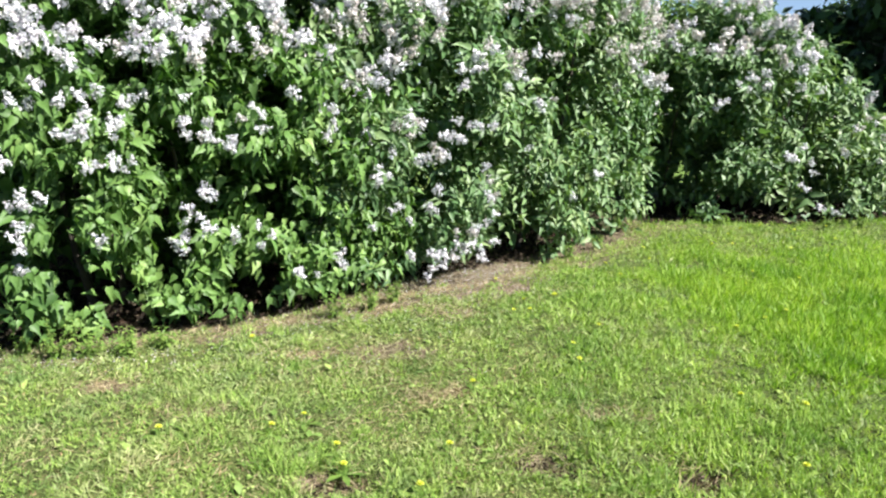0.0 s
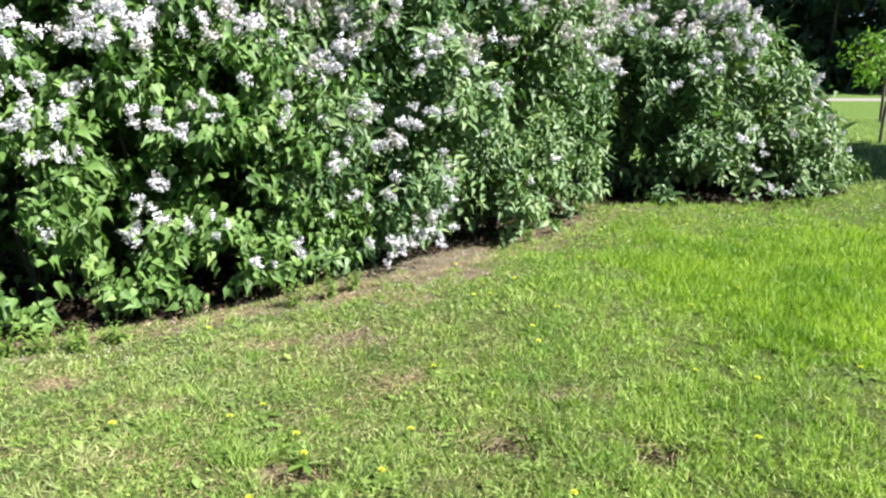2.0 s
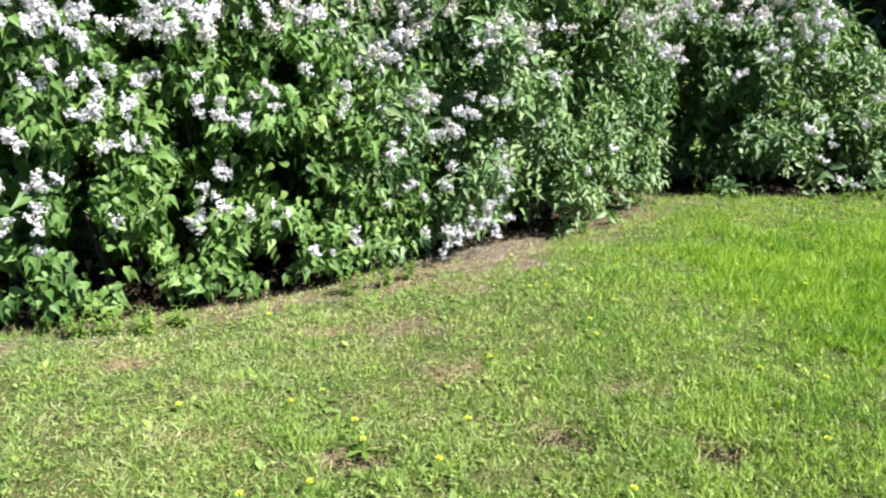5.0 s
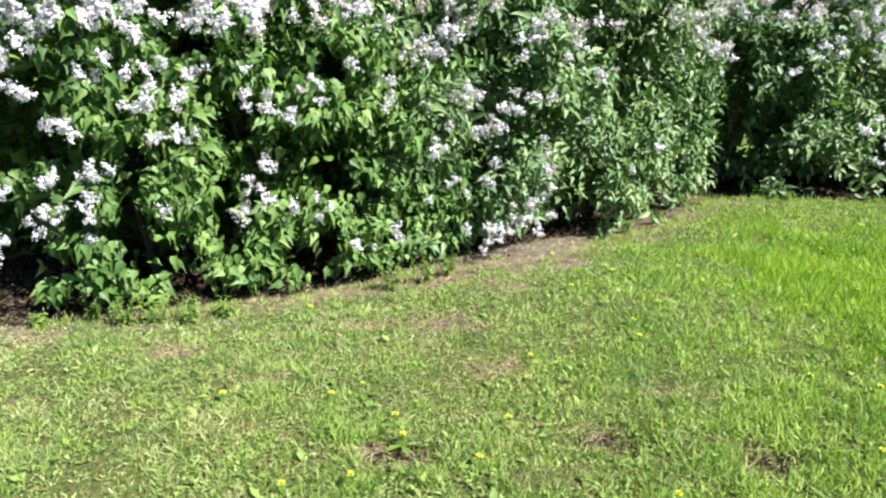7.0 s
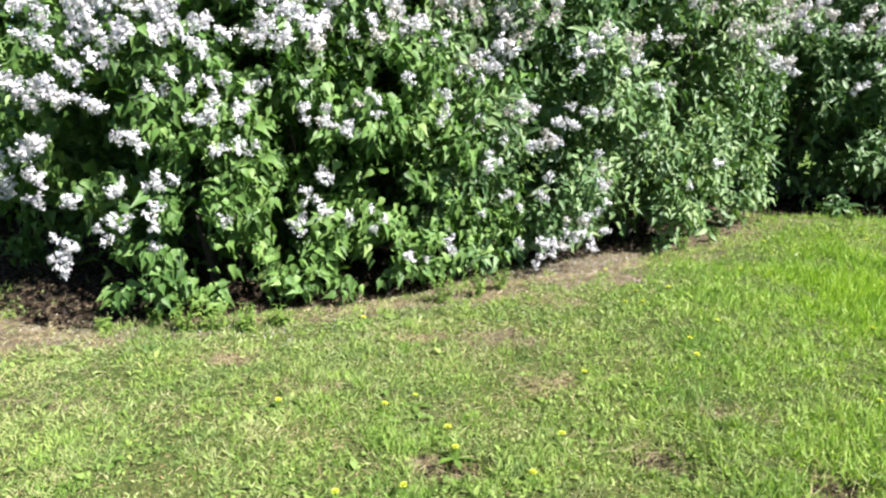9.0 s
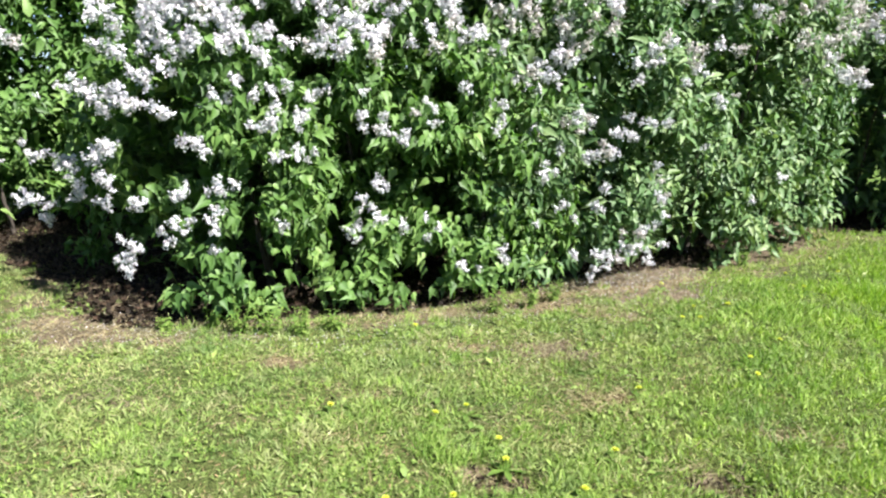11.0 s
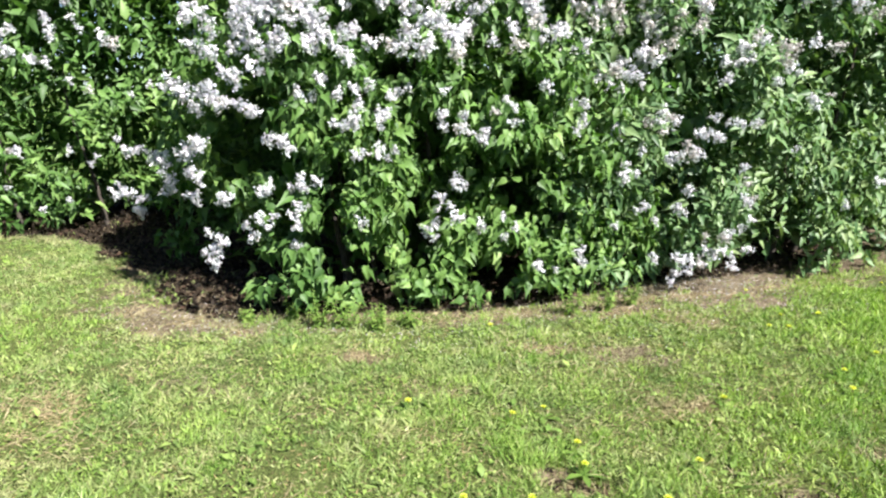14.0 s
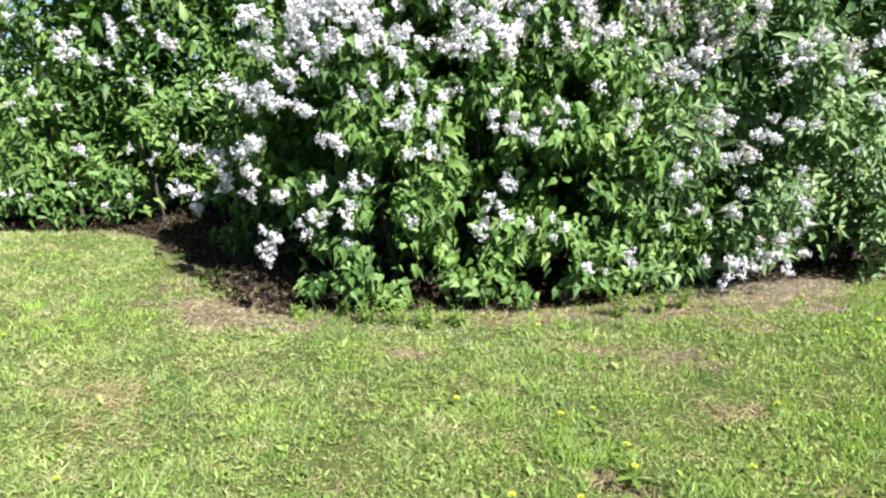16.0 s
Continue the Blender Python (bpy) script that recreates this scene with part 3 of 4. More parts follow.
    # the nearest leaves are pieces of their own
    u, v = local(key, places[:, 0], places[:, 1])
    out = hull_value(key, places[:, 0], places[:, 1], places[:, 2])
    cand = np.where((v < -0.45 * b) & (out > 0.97) & (places[:, 2] < 1.9))[0]
    chosen = rng.permutation(cand)[:single]
    rest = np.setdiff1d(np.arange(len(places)), chosen)
    scale3 = np.stack([sizes * width, sizes, sizes], -1)
    vts, fcs = stamp(temps[pick[rest]], faces, rot[rest], scale3[rest], places[rest] - off)
    fol = part("foliage", mesh_of("foliage", vts, fcs, leaf_mat), bush, "dense glossy green lilac leaves")
    tagged(fol, kind="stuff")
    shared = [mesh_of("leaf", k[0], k[1], leaf_mat) for k in kinds]
    for i in chosen:
        lf = part("leaf", shared[pick[i]], bush)
        m = Matrix(rot[i].tolist()).to_4x4()
        lf.matrix_basis = Matrix.Translation(places[i] - off) @ m @ Matrix.Diagonal((*scale3[i], 1))
    # flower panicles
    n = outward(key, spots[:, :3])
    for q, nn in zip(spots, n):
        faded = rng.random() < fade * (2.0 if q[2] > 1.7 else 0.6)
        way = unit(nn * 0.6 + np.array([0, 0, 0.55 if q[2] > 1.5 else 0.3]) + rng.normal(0, 0.5, 3))
        m = Matrix(axes(way[None], np.array([[0.3, -0.8, 0.1]]))[0].tolist()).to_4x4()
        s = rng.uniform(0.065, 0.11) * max(q[3], 1.0 if q[2] < 1.5 else 1.3)
        data = FADED[rng.integers(0, 2)] if faded else PANICLES[rng.integers(0, 5)]
        fl = part("flower_panicle", data, bush, "faded brownish lilac panicle" if faded else "white lilac flower panicle")
        fl.matrix_basis = Matrix.Translation(Vector(q[:3]) - base - Vector(way) * s * 0.2) @ m @ Matrix.Diagonal((s * rng.uniform(0.9, 1.25), s, s * 1.1, 1))
    return bush


def foot_near(u, v):
    """Clear height under the canopy: the near bush overhangs at its end, but is leafy to the ground along its face."""
    low = np.interp(u * SPRAWL, [-2.3, -1.5, -1.2, -1.05, -0.92], [0.86, 0.7, 0.45, 0.2, 0.0])
    return np.where(v < 0.5, low, 0.05)


def foot_plain(u, v):
    return 0.1 + 0.06 * np.sin(5 * u)


def foot_far(u, v):
    low = np.clip(0.16 - 0.08 * u, 0.0, 0.3) * (np.sin(2.6 * u) > -0.2)
    return np.where((u < -0.85) & (v < -0.25 + 0.5 * (u + 0.85)), 1.5, low)      # a dark recess beside the middle bush


def foot_side(u, v):
    return np.where(v < 0.1, np.clip((u + 1.4) * 0.22, 0.03, 0.34), 0.05)


# places of the flowers on the faces of the bushes: x and height
BLOOMS_END = [(-3.94, 1.03), (-3.58, 1.02), (-3.44, 0.96), (-3.36, 0.87), (-3.12, 1.09), (-2.93, 1.15), (-4.2, 0.7), (-4.11, 0.63), (-3.9, 0.6),
              (-2.84, 0.99), (-2.97, 0.79), (-2.75, 0.85), (-3.13, 1.5), (-3, 1.48), (-2.85, 1.53), (-2.8, 1.44), (-2.9, 1.39), (-2.76, 1.39),
              (-2.64, 1.39), (-2.58, 1.36), (-2.72, 1.67), (-2.66, 1.59), (-2.53, 1.64), (-2.59, 1.79), (-2.48, 1.75), (-2.43, 1.71), (-2.86, 1.73),
              (-2.78, 1.86)]
BLOOMS_FACE = [(-2.33, 1.16), (-2.38, 1.19), (-2.49, 0.9), (-2.45, 0.88), (-2.32, 0.98), (-2.27, 0.94), (-2.21, 0.95), (-2.3, 0.87), (-2.31, 0.78),
               (-2.33, 0.68), (-2.51, 0.73), (-2.46, 0.67), (-2.8, 0.64), (-2.6, 0.63), (-2.76, 0.57), (-2.81, 0.54), (-2.56, 0.56), (-2.37, 0.55),
               (-2.85, 0.45), (-1.98, 1.3), (-1.95, 1.34), (-2.01, 1.27), (-1.83, 1.3), (-1.79, 1.34), (-1.84, 1.41), (-1.99, 1.12), (-1.88, 1.1),
               (-1.82, 1.12), (-1.8, 1.16), (-1.46, 1.3), (-1.42, 1.34), (-1.48, 1.26), (-1.5, 1.37), (-1.42, 1.23), (-1.47, 1.49), (-1.27, 1.19),
               (-1.23, 1.21)]
BLOOMS_LOW = [(-1.47, 0.88), (-1.53, 0.86), (-1.42, 0.92), (-1.38, 0.87), (-1.45, 0.76), (-1.48, 0.72), (-1.39, 0.72), (-1.52, 0.64), (-1.56, 0.61),
              (-1.3, 0.63), (-1.11, 0.58), (-1.12, 0.64), (-1.13, 1.26), (-1.21, 1.38), (-1.19, 1.44), (-0.95, 0.33), (-0.91, 0.3), (-0.7, 0.35),
              (-0.68, 0.39), (-0.5, 0.59), (-0.71, 1.29), (-0.76, 1.24), (-0.73, 1.41)]
BLOOMS_JOIN = [(-0.42, 0.97), (-0.35, 0.91), (-0.47, 0.99), (-0.52, 0.89), (-0.29, 0.65), (-0.35, 0.68), (-0.13, 0.69), (-0.17, 0.66), (-0.11, 1.06),
               (-0.08, 1.12), (-0.14, 1.01), (0.03, 1.06), (0.11, 1.09), (-0.06, 0.84), (-0.24, 1.28), (-0.29, 1.24), (-0.17, 1.3), (-0.51, 1.25),
               (-0.49, 1.2), (-0.33, 1.12), (-0.5, 1.6), (-0.56, 1.49), (-0.46, 1.64), (-0.41, 1.72), (-0.24, 1.75), (-0.28, 1.68), (0.15, 1.63),
               (0.21, 1.67), (0.1, 1.59), (0.08, 1.19), (0.03, 1.17), (0.36, 1.28), (0.26, 1.26), (0.13, 1.3)]
BLOOMS_MIDDLE = [(0.35, 0.92), (0.4, 0.85), (0.39, 0.72), (0.33, 0.73), (0.33, 0.59), (0.25, 0.55), (0.19, 0.53), (0.16, 0.46), (0.21, 0.4),
                 (-0.14, 0.32), (-0.08, 0.34), (0.06, 0.35), (0.12, 0.35), (-0.01, 0.32), (0.31, 0.34), (0.34, 0.28), (0.43, 0.37), (-0.11, 0.17),
                 (-0.07, 0.21), (0.12, 0.29), (1.08, 0.61), (2.04, 1.59), (2.29, 1.94), (2.36, 1.86), (2.61, 1.83), (2.27, 1.42), (2.12, 1.4),
                 (0.61, 1.74), (0.96, 1.78), (0.2, 1.65), (0.71, 1.09)]
BLOOMS_FAR = [(3.17, 1.57), (3.68, 1.81), (3.97, 1.53), (4.07, 1.5), (3.87, 1.57), (3.83, 0.8), (3.76, 0.77), (4, 0.73), (4.09, 0.6), (3.96, 0.48),
              (3.94, 0.92), (4.68, 1.35), (4.61, 1.22), (4.66, 1.07), (4.56, 1.04), (4.77, 1.16), (4.37, 0.81), (4.52, 0.79), (4.91, 0.74),
              (5.07, 0.83), (5.2, 0.63), (5.03, 0.58), (4.87, 1), (3.78, 2.08), (3.58, 2.21), (2.8, 2.09), (2.7, 2.21), (4.25, 0.21), (4.41, 0.14)]
BLOOMS_SIDE = [(-6.6, 2.14), (-6.41, 2.04), (-6.19, 1.9), (-6.11, 1.8), (-6.13, 1.98), (-5.8, 2.14), (-5.88, 1.74), (-5.77, 1.72), (-5.54, 2.01),
               (-5.37, 1.96), (-5.29, 1.9), (-6.5, 1.48), (-6.43, 1.42), (-6.76, 1.31), (-6.7, 1.37), (-6.24, 1.34), (-6.61, 1.2), (-6.1, 0.93),
               (-6.08, 0.89), (-5.33, 1), (-5.48, 0.86), (-5.51, 0.81), (-5.7, 0.9), (-5.71, 0.46), (-5.92, 0.35), (-5.99, 0.34), (-6.22, 0.53),
               (-6.81, 0.44), (-6.64, 0.43), (-6.92, 0.64), (-5.65, 2.25)]

lilac_bush("near", "large white-flowering lilac bush, leafy to the ground", 2000, 1400, 0.1, HEART, M_LEAF, BLOOMS_END + BLOOMS_FACE + BLOOMS_LOW, 980, 300, foot_near, 0.04, skirt=115, droop=1.15)
lilac_bush("middle", "lilac bush with pale flowers joining the hedge", 2500, 1350, 0.106, OVAL, M_LEAF_COOL, BLOOMS_JOIN + BLOOMS_MIDDLE, 640, 150, foot_plain, 0.4, skirt=60, droop=0.55)
lilac_bush("far", "lilac bush with sparse pale flowers and dark hollows", 1900, 1500, 0.116, OVAL, M_LEAF_COOL, BLOOMS_FAR, 230, 100, foot_far, 0.2, skirt=25, droop=0.5)
lilac_bush("side", "green lilac bush with few white flowers beyond a shaded hollow", 2100, 1900, 0.125, OVAL, M_LEAF, BLOOMS_SIDE, 430, 150, foot_side, 0.08, droop=0.45)

# ---------------------------------------------------------------- lawn
def wedge(n, near, far, left=-66, right=43):
    """Random places on the lawn in front of the hedge, denser towards the near edge."""
    d = np.maximum(rng.uniform(near, far, n) + rng.normal(0, 0.35, n) * (rng.random(n) < 0.4), 0.4)
    a = np.radians(rng.uniform(left, right, n) + rng.normal(0, 9, n) * (rng.random(n) < 0.5))
    return d * np.sin(a), d * np.cos(a)


def lushness(x, y):
    """1 in the bright patch of long grass before the far bush."""
    edge = 1.0 + 0.2 * np.sin(2.1 * y) + 0.1 * (y - 4.5) + 0.1 * np.sin(7 * y + 3 * x)
    return np.clip((x - edge) / 1.1, 0, 1) * np.clip((y - 2.9 + 0.15 * np.sin(3 * x)) / 0.6, 0, 1)


def tallness(x, y):
    """0 in the short turf, 1 in the long grass."""
    t = lushness(x, y)
    t = np.maximum(t, 0.5 * np.clip((x + 0.1) / 1.1, 0, 1))
    return t * np.clip(1.2 - 0.42 * np.maximum(y - 4.8, 0), 0.2, 1)


def clumps(x, y, scale, seed):
    return np.array([noise.noise(Vector((px * scale + seed, py * scale, seed))) for px, py in zip(x, y)])


BLADE_V = np.array([(0, 0, 0), (-0.5, 0.48, 0.08), (0.5, 0.48, 0.08), (0, 1.0, 0.36)], float)
BLADE_F = np.array([(0, 2, 1), (1, 2, 3)])


def blades(name, label, x, y, length, width, lean, material):
    n = len(x)
    up = np.stack([rng.normal(0, 1, n) * lean, rng.normal(0, 1, n) * lean, np.ones(n)], -1)
    hint = np.stack([rng.normal(0, 1, n), rng.normal(0, 1, n), 0.05 * np.ones(n)], -1)
    place = np.stack([x, y, rise(x, y) - 0.004], -1)
    v, f = stamp(BLADE_V, BLADE_F, axes(up, hint), np.stack([width, length, length], -1), place)
    return tagged(new(name, mesh_of(name, v, f, material)), label, "grass", kind="stuff")


def grow_lawn():
    x, y = wedge(680000, 1.5, 10.5)
    t = tallness(x, y)
    cl = clumps(x, y, 2.2, 5.0)
    fine = clumps(x, y, 6.5, 21.0)
    knot = clumps(x, y, 15.0, 43.0)
    free = rng.random(len(x)) > np.clip(bare(x, y) * 1.1 + np.clip(-cl - 0.15, 0, 0.4) + 0.6 * (fine < -0.25) + 0.85 * (knot < -0.05), 0, 0.97)
    short = free & (rng.random(len(x)) > t)
    xs, ys, c = x[short], y[short], cl[short]
    size = rng.uniform(0.018, 0.05, len(xs)) * (1.0 + 0.9 * np.clip(c, -0.5, 0.9) + 0.7 * np.clip(knot[short], -0.4, 0.6)) * (1 + 0.25 * tallness(xs, ys))
    blades("lawn_grass", "short mown grass, yellow-green and patchy", xs, ys, size, rng.uniform(0.0026, 0.005, len(xs)) * (1 + np.hypot(xs, ys) / 7),
           rng.uniform(0.6, 2.1, len(xs)), M_GRASS)
    x2, y2 = wedge(290000, 1.6, 10.5, -6, 43)
    k = (rng.random(len(x2)) < tallness(x2, y2)) & (rng.random(len(x2)) > bare(x2, y2))
    x2, y2 = x2[k], y2[k]
    c2 = clumps(x2, y2, 1.6, 9.0) + 0.9 * clumps(x2, y2, 7.0, 17.0)
    k = (c2 > -0.4 + 0.5 * (1 - tallness(x2, y2))) | (rng.random(len(x2)) < 0.15)
    x2, y2, c2 = x2[k], y2[k], c2[k]
    bright = rng.random(len(x2)) < 0.06 + 0.95 * lushness(x2, y2)
    for k, label, material in ((bright, "long lush bright green grass", M_TALL), (~bright, "longer uneven grass of the unmown lawn", M_TUFT)):
        xk, yk = x2[k], y2[k]
        blades("tall_grass", label, xk, yk, rng.uniform(0.03, 0.095 if material is M_TALL else 0.085, len(xk)) * (1 + 0.7 * np.clip(c2[k], -0.7, 0.8)) * (0.5 + 0.7 * tallness(xk, yk)),
               rng.uniform(0.003, 0.0055, len(xk)) * (1 + np.hypot(xk, yk) / 12), rng.uniform(0.3, 0.9, len(xk)), material)
    # the rest of the lawn, further off and behind
    d, a = rng.uniform(10.5, 26, 26000), rng.uniform(0.35, 0.95, 26000)
    xf, yf = d * np.sin(a), d * np.cos(a)
    rb, ab = 11 * np.sqrt(rng.random(80000)), rng.uniform(-np.pi, np.pi, 80000)
    xb, yb = rb * np.sin(ab), rb * np.cos(ab)
    ob = (np.abs(ab + 0.27) > 1.04) & (np.min([hull_value(q, xb, yb, 0.3) for q in PLAN], axis=0) > 1.0)
    xb, yb = xb[ob], yb[ob]
    xf, yf = np.concatenate([xf, xb]), np.concatenate([yf, yb])
    blades("lawn_grass", "thin grass of the open lawn", xf, yf, rng.uniform(0.05, 0.1, len(xf)), rng.uniform(0.01, 0.02, len(xf)), rng.uniform(0.3, 0.8, len(xf)), M_GRASS)
    # upright tufts, also along the hedge's foot
    tx, ty = wedge(2900, 1.6, 8.5)
    keep = rng.random(len(tx)) > np.clip(bare(tx, ty) * 1.1, 0, 0.97)
    tx, ty = tx[keep], ty[keep]
    big = np.clip(0.8 + 1.2 * clumps(tx, ty, 0.9, 14.0), 0.35, 1.5)
    ex = rng.uniform(-3.4, 5.3, 9000)
    ey = rng.uniform(3.4, 8.4, 9000)
    near_foot = np.min([np.abs(hull_value(q, ex, ey, 0.1) - 1.12) for q in PLAN], axis=0) < 0.16
    near_foot &= (np.min([hull_value(q, ex, ey, 0.1) for q in PLAN], axis=0) > 0.9) & (bare(ex, ey) < 0.6)
    ex, ey = ex[near_foot][:110], ey[near_foot][:110]
    cx, cy = np.concatenate([tx, ex]), np.concatenate([ty, ey])
    cs = np.concatenate([big, rng.uniform(0.7, 1.3, len(ex))])
    pick = np.repeat(np.arange(len(cx)), 26)
    bx, by = cx[pick] + rng.normal(0, 0.024, len(pick)), cy[pick] + rng.normal(0, 0.024, len(pick))
    blades("grass_tufts", "upright tufts of fresh green grass", bx, by, rng.uniform(0.025, 0.07, len(pick)) * cs[pick],
           rng.uniform(0.0024, 0.0045, len(pick)) * (1 + np.hypot(bx, by) / 12), rng.uniform(0.25, 0.9, len(pick)), M_TUFT)
    # dead stems
    x3, y3 = wedge(32000, 1.5, 8.0)
    k = (rng.random(len(x3)) > 0.75 * tallness(x3, y3)) & (rng.random(len(x3)) < 0.75 - 0.15 * x3) & (rng.random(len(x3)) < 0.45 + 0.5 * (clumps(x3, y3, 1.1, 2.0) > 0.05))
    k &= np.array([min(hull_value(q, px, py, 0.3) for q in PLAN) > 0.9 for px, py in zip(x3, y3)])
    x3, y3 = x3[k], y3[k]
    blades("dry_thatch", "dry straw-coloured dead grass in the turf", x3, y3, rng.uniform(0.02, 0.06, len(x3)), rng.uniform(0.002, 0.0045, len(x3)),
           rng.uniform(1.5, 4.0, len(x3)), M_STRAW)
    # brown duff and moss in the gaps of the turf
    x6, y6 = wedge(80000, 1.4, 8.5)
    k = (bare(x6, y6) < 0.8) & (rng.random(len(x6)) > np.clip(0.8 * lushness(x6, y6) + 0.25 + 0.2 * x6, 0, 0.85))
    x6, y6 = x6[k], y6[k]
    blades("turf_duff", "brown and olive moss and duff in the gaps of the turf", x6, y6, rng.uniform(0.012, 0.035, len(x6)), rng.uniform(0.003, 0.007, len(x6)),
           rng.uniform(1.0, 3.0, len(x6)), M_DUFF)
    # a pale line of dead stems along the foot of the hedge
    x5, y5 = rng.uniform(-3.2, 3.0, 110000), rng.uniform(3.4, 7.6, 110000)
    low = np.min([hull_value(q, x5, y5, 0.15) for q in ("near", "middle")], axis=0)
    k = (low > 0.93) & (low < 1.22) & (rng.random(110000) < 0.8)
    x5, y5 = x5[k], y5[k]
    blades("dry_thatch", "dry straw and dead stems along the hedge foot", x5, y5, rng.uniform(0.03, 0.1, len(x5)), rng.uniform(0.002, 0.005, len(x5)),
           rng.uniform(2.0, 6.0, len(x5)), M_STRAW)
    px, py = [], []
    for cx, cy, a, b, s in PATCHES:
        px.append(rng.normal(cx, a * 0.6, 420))
        py.append(rng.normal(cy, b * 0.7, 420))
    for cx, cy, a in SPOTS:
        px.append(rng.normal(cx, a * 1.3, 110))
        py.append(rng.normal(cy, a, 110))
    px, py = np.concatenate(px), np.concatenate(py)
    blades("dry_thatch", "dead grass lying on the bare patches", px, py, rng.uniform(0.03, 0.11, len(px)), rng.uniform(0.002, 0.0045, len(px)),
           rng.uniform(2.0, 6.0, len(px)), M_STRAW)
    # small broad leaves between the grass
    x4, y4 = wedge(50000, 1.5, 8.5)
    k = (rng.random(len(x4)) > tallness(x4, y4)) & (clumps(x4, y4, 2.6, 31.0) > -0.12) & (rng.random(len(x4)) > bare(x4, y4))
    x4, y4 = x4[k], y4[k]
    n = len(x4)
    tv, tf = leaf_template([(0, 0.06), (0.55, 0.32), (1, 0.06)], 0.3, 0.35)
    way = np.stack([rng.normal(0, 1, n), rng.normal(0, 1, n), rng.uniform(0.2, 1.0, n)], -1)
    place = np.stack([x4, y4, rise(x4, y4) + rng.uniform(0.0, 0.025, n)], -1)
    v, f = stamp(tv, tf, axes(way, np.tile([0.1, 0, 1.0], (n, 1))), rng.uniform(0.008, 0.024, n) * np.where(rng.random(n) < 0.05, 2.2, 1.0), place)
    tagged(new("lawn_weeds", mesh_of("lawn_weeds", v, f, M_CLOVER)), "clover and other low broad-leaved weeds in the turf", "weeds", kind="stuff")


grow_lawn()


def litter():
    """Fallen petals and scraps on the bare soil."""
    x = np.concatenate([rng.normal(-3.1, 0.45, 420), rng.normal(0.0, 0.5, 1500), rng.normal(-0.7, 0.6, 700), rng.normal(-2.1, 0.8, 700), rng.normal(-6.8, 0.4, 80), rng.normal(0.25, 0.35, 700)])
    y = np.concatenate([rng.normal(3.6, 0.2, 420), rng.normal(5.3, 0.26, 1500), rng.normal(4.45, 0.25, 700), rng.normal(3.72, 0.14, 700), rng.normal(5.3, 0.2, 80), rng.normal(5.65, 0.2, 700)])
    n = len(x)
    v0 = np.array([(-0.5, 0, 0), (0, -0.6, 0.15), (0.5, 0, 0), (0, 0.7, 0.2)])
    place = np.stack([x, y, rise(x, y) + 0.012], -1)
    way = np.stack([rng.normal(0, 1, n), rng.normal(0, 1, n), rng.normal(0, 0.3, n)], -1)
    v, f = stamp(v0, np.array([(0, 1, 2, 3)]), axes(way, np.tile([0.05, 0, 1.0], (n, 1))), rng.uniform(0.004, 0.01, n), place)
    tagged(new("fallen_petals", mesh_of("fallen_petals", v, f, M_FADED)), "fallen withered petals scattered on dry soil", "petals", kind="stuff")


litter()


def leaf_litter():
    """Rotting leaves in the hollow and under the bushes' edges, near-black to deepen the shade."""
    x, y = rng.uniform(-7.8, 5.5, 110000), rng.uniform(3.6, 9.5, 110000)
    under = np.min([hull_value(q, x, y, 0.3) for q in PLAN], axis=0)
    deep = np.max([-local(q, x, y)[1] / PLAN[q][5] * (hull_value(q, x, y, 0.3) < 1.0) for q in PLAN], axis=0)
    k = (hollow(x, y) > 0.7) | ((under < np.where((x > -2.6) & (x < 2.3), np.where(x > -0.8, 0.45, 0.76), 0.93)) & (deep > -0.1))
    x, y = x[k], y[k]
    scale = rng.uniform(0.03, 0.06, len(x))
    for cx, cy in RUTS:         # dark clods and scraps, their colour also standing for shade in the scraped holes
        x, y = np.append(x, rng.normal(cx, 0.07, 260)), np.append(y, rng.normal(cy, 0.05, 260))
        scale = np.append(scale, rng.uniform(0.008, 0.026, 260))
    n = len(x)
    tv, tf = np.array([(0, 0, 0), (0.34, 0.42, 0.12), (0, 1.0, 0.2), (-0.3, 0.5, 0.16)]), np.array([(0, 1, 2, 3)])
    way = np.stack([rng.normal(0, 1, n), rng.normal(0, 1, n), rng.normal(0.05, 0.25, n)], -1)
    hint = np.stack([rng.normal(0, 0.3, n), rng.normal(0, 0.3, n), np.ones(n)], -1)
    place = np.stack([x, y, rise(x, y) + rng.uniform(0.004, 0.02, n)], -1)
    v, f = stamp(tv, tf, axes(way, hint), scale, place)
    tagged(new("leaf_litter", mesh_of("leaf_litter", v, f, M_LITTER_SHADE)), "dark brown rotting leaf litter, near-black to deepen the shade under the lilac hedge", "leaf litter", kind="stuff")


leaf_litter()

# ---------------------------------------------------------------- dandelions
DANDELIONS = [(-0.45, 2.66), (-0.4, 2.52), (-0.76, 2.8), (-0.63, 2.92), (-0.54, 2.21), (0.61, 2.19), (1.45, 3.15), (1.69, 3.01), (1.43, 2.47), (0.03, 2.66),
              (0.47, 4.44), (-1.16, 4.01), (-1.23, 2.75), (-0.09, 2.34), (0.8, 4.79), (-4.01, 2.6), (-3.84, 2.55), (-2.4, 1.61), (-0.77, 2.13),
              (0.16, 3.32), (0.57, 4.67), (-4.64, 4.77)]


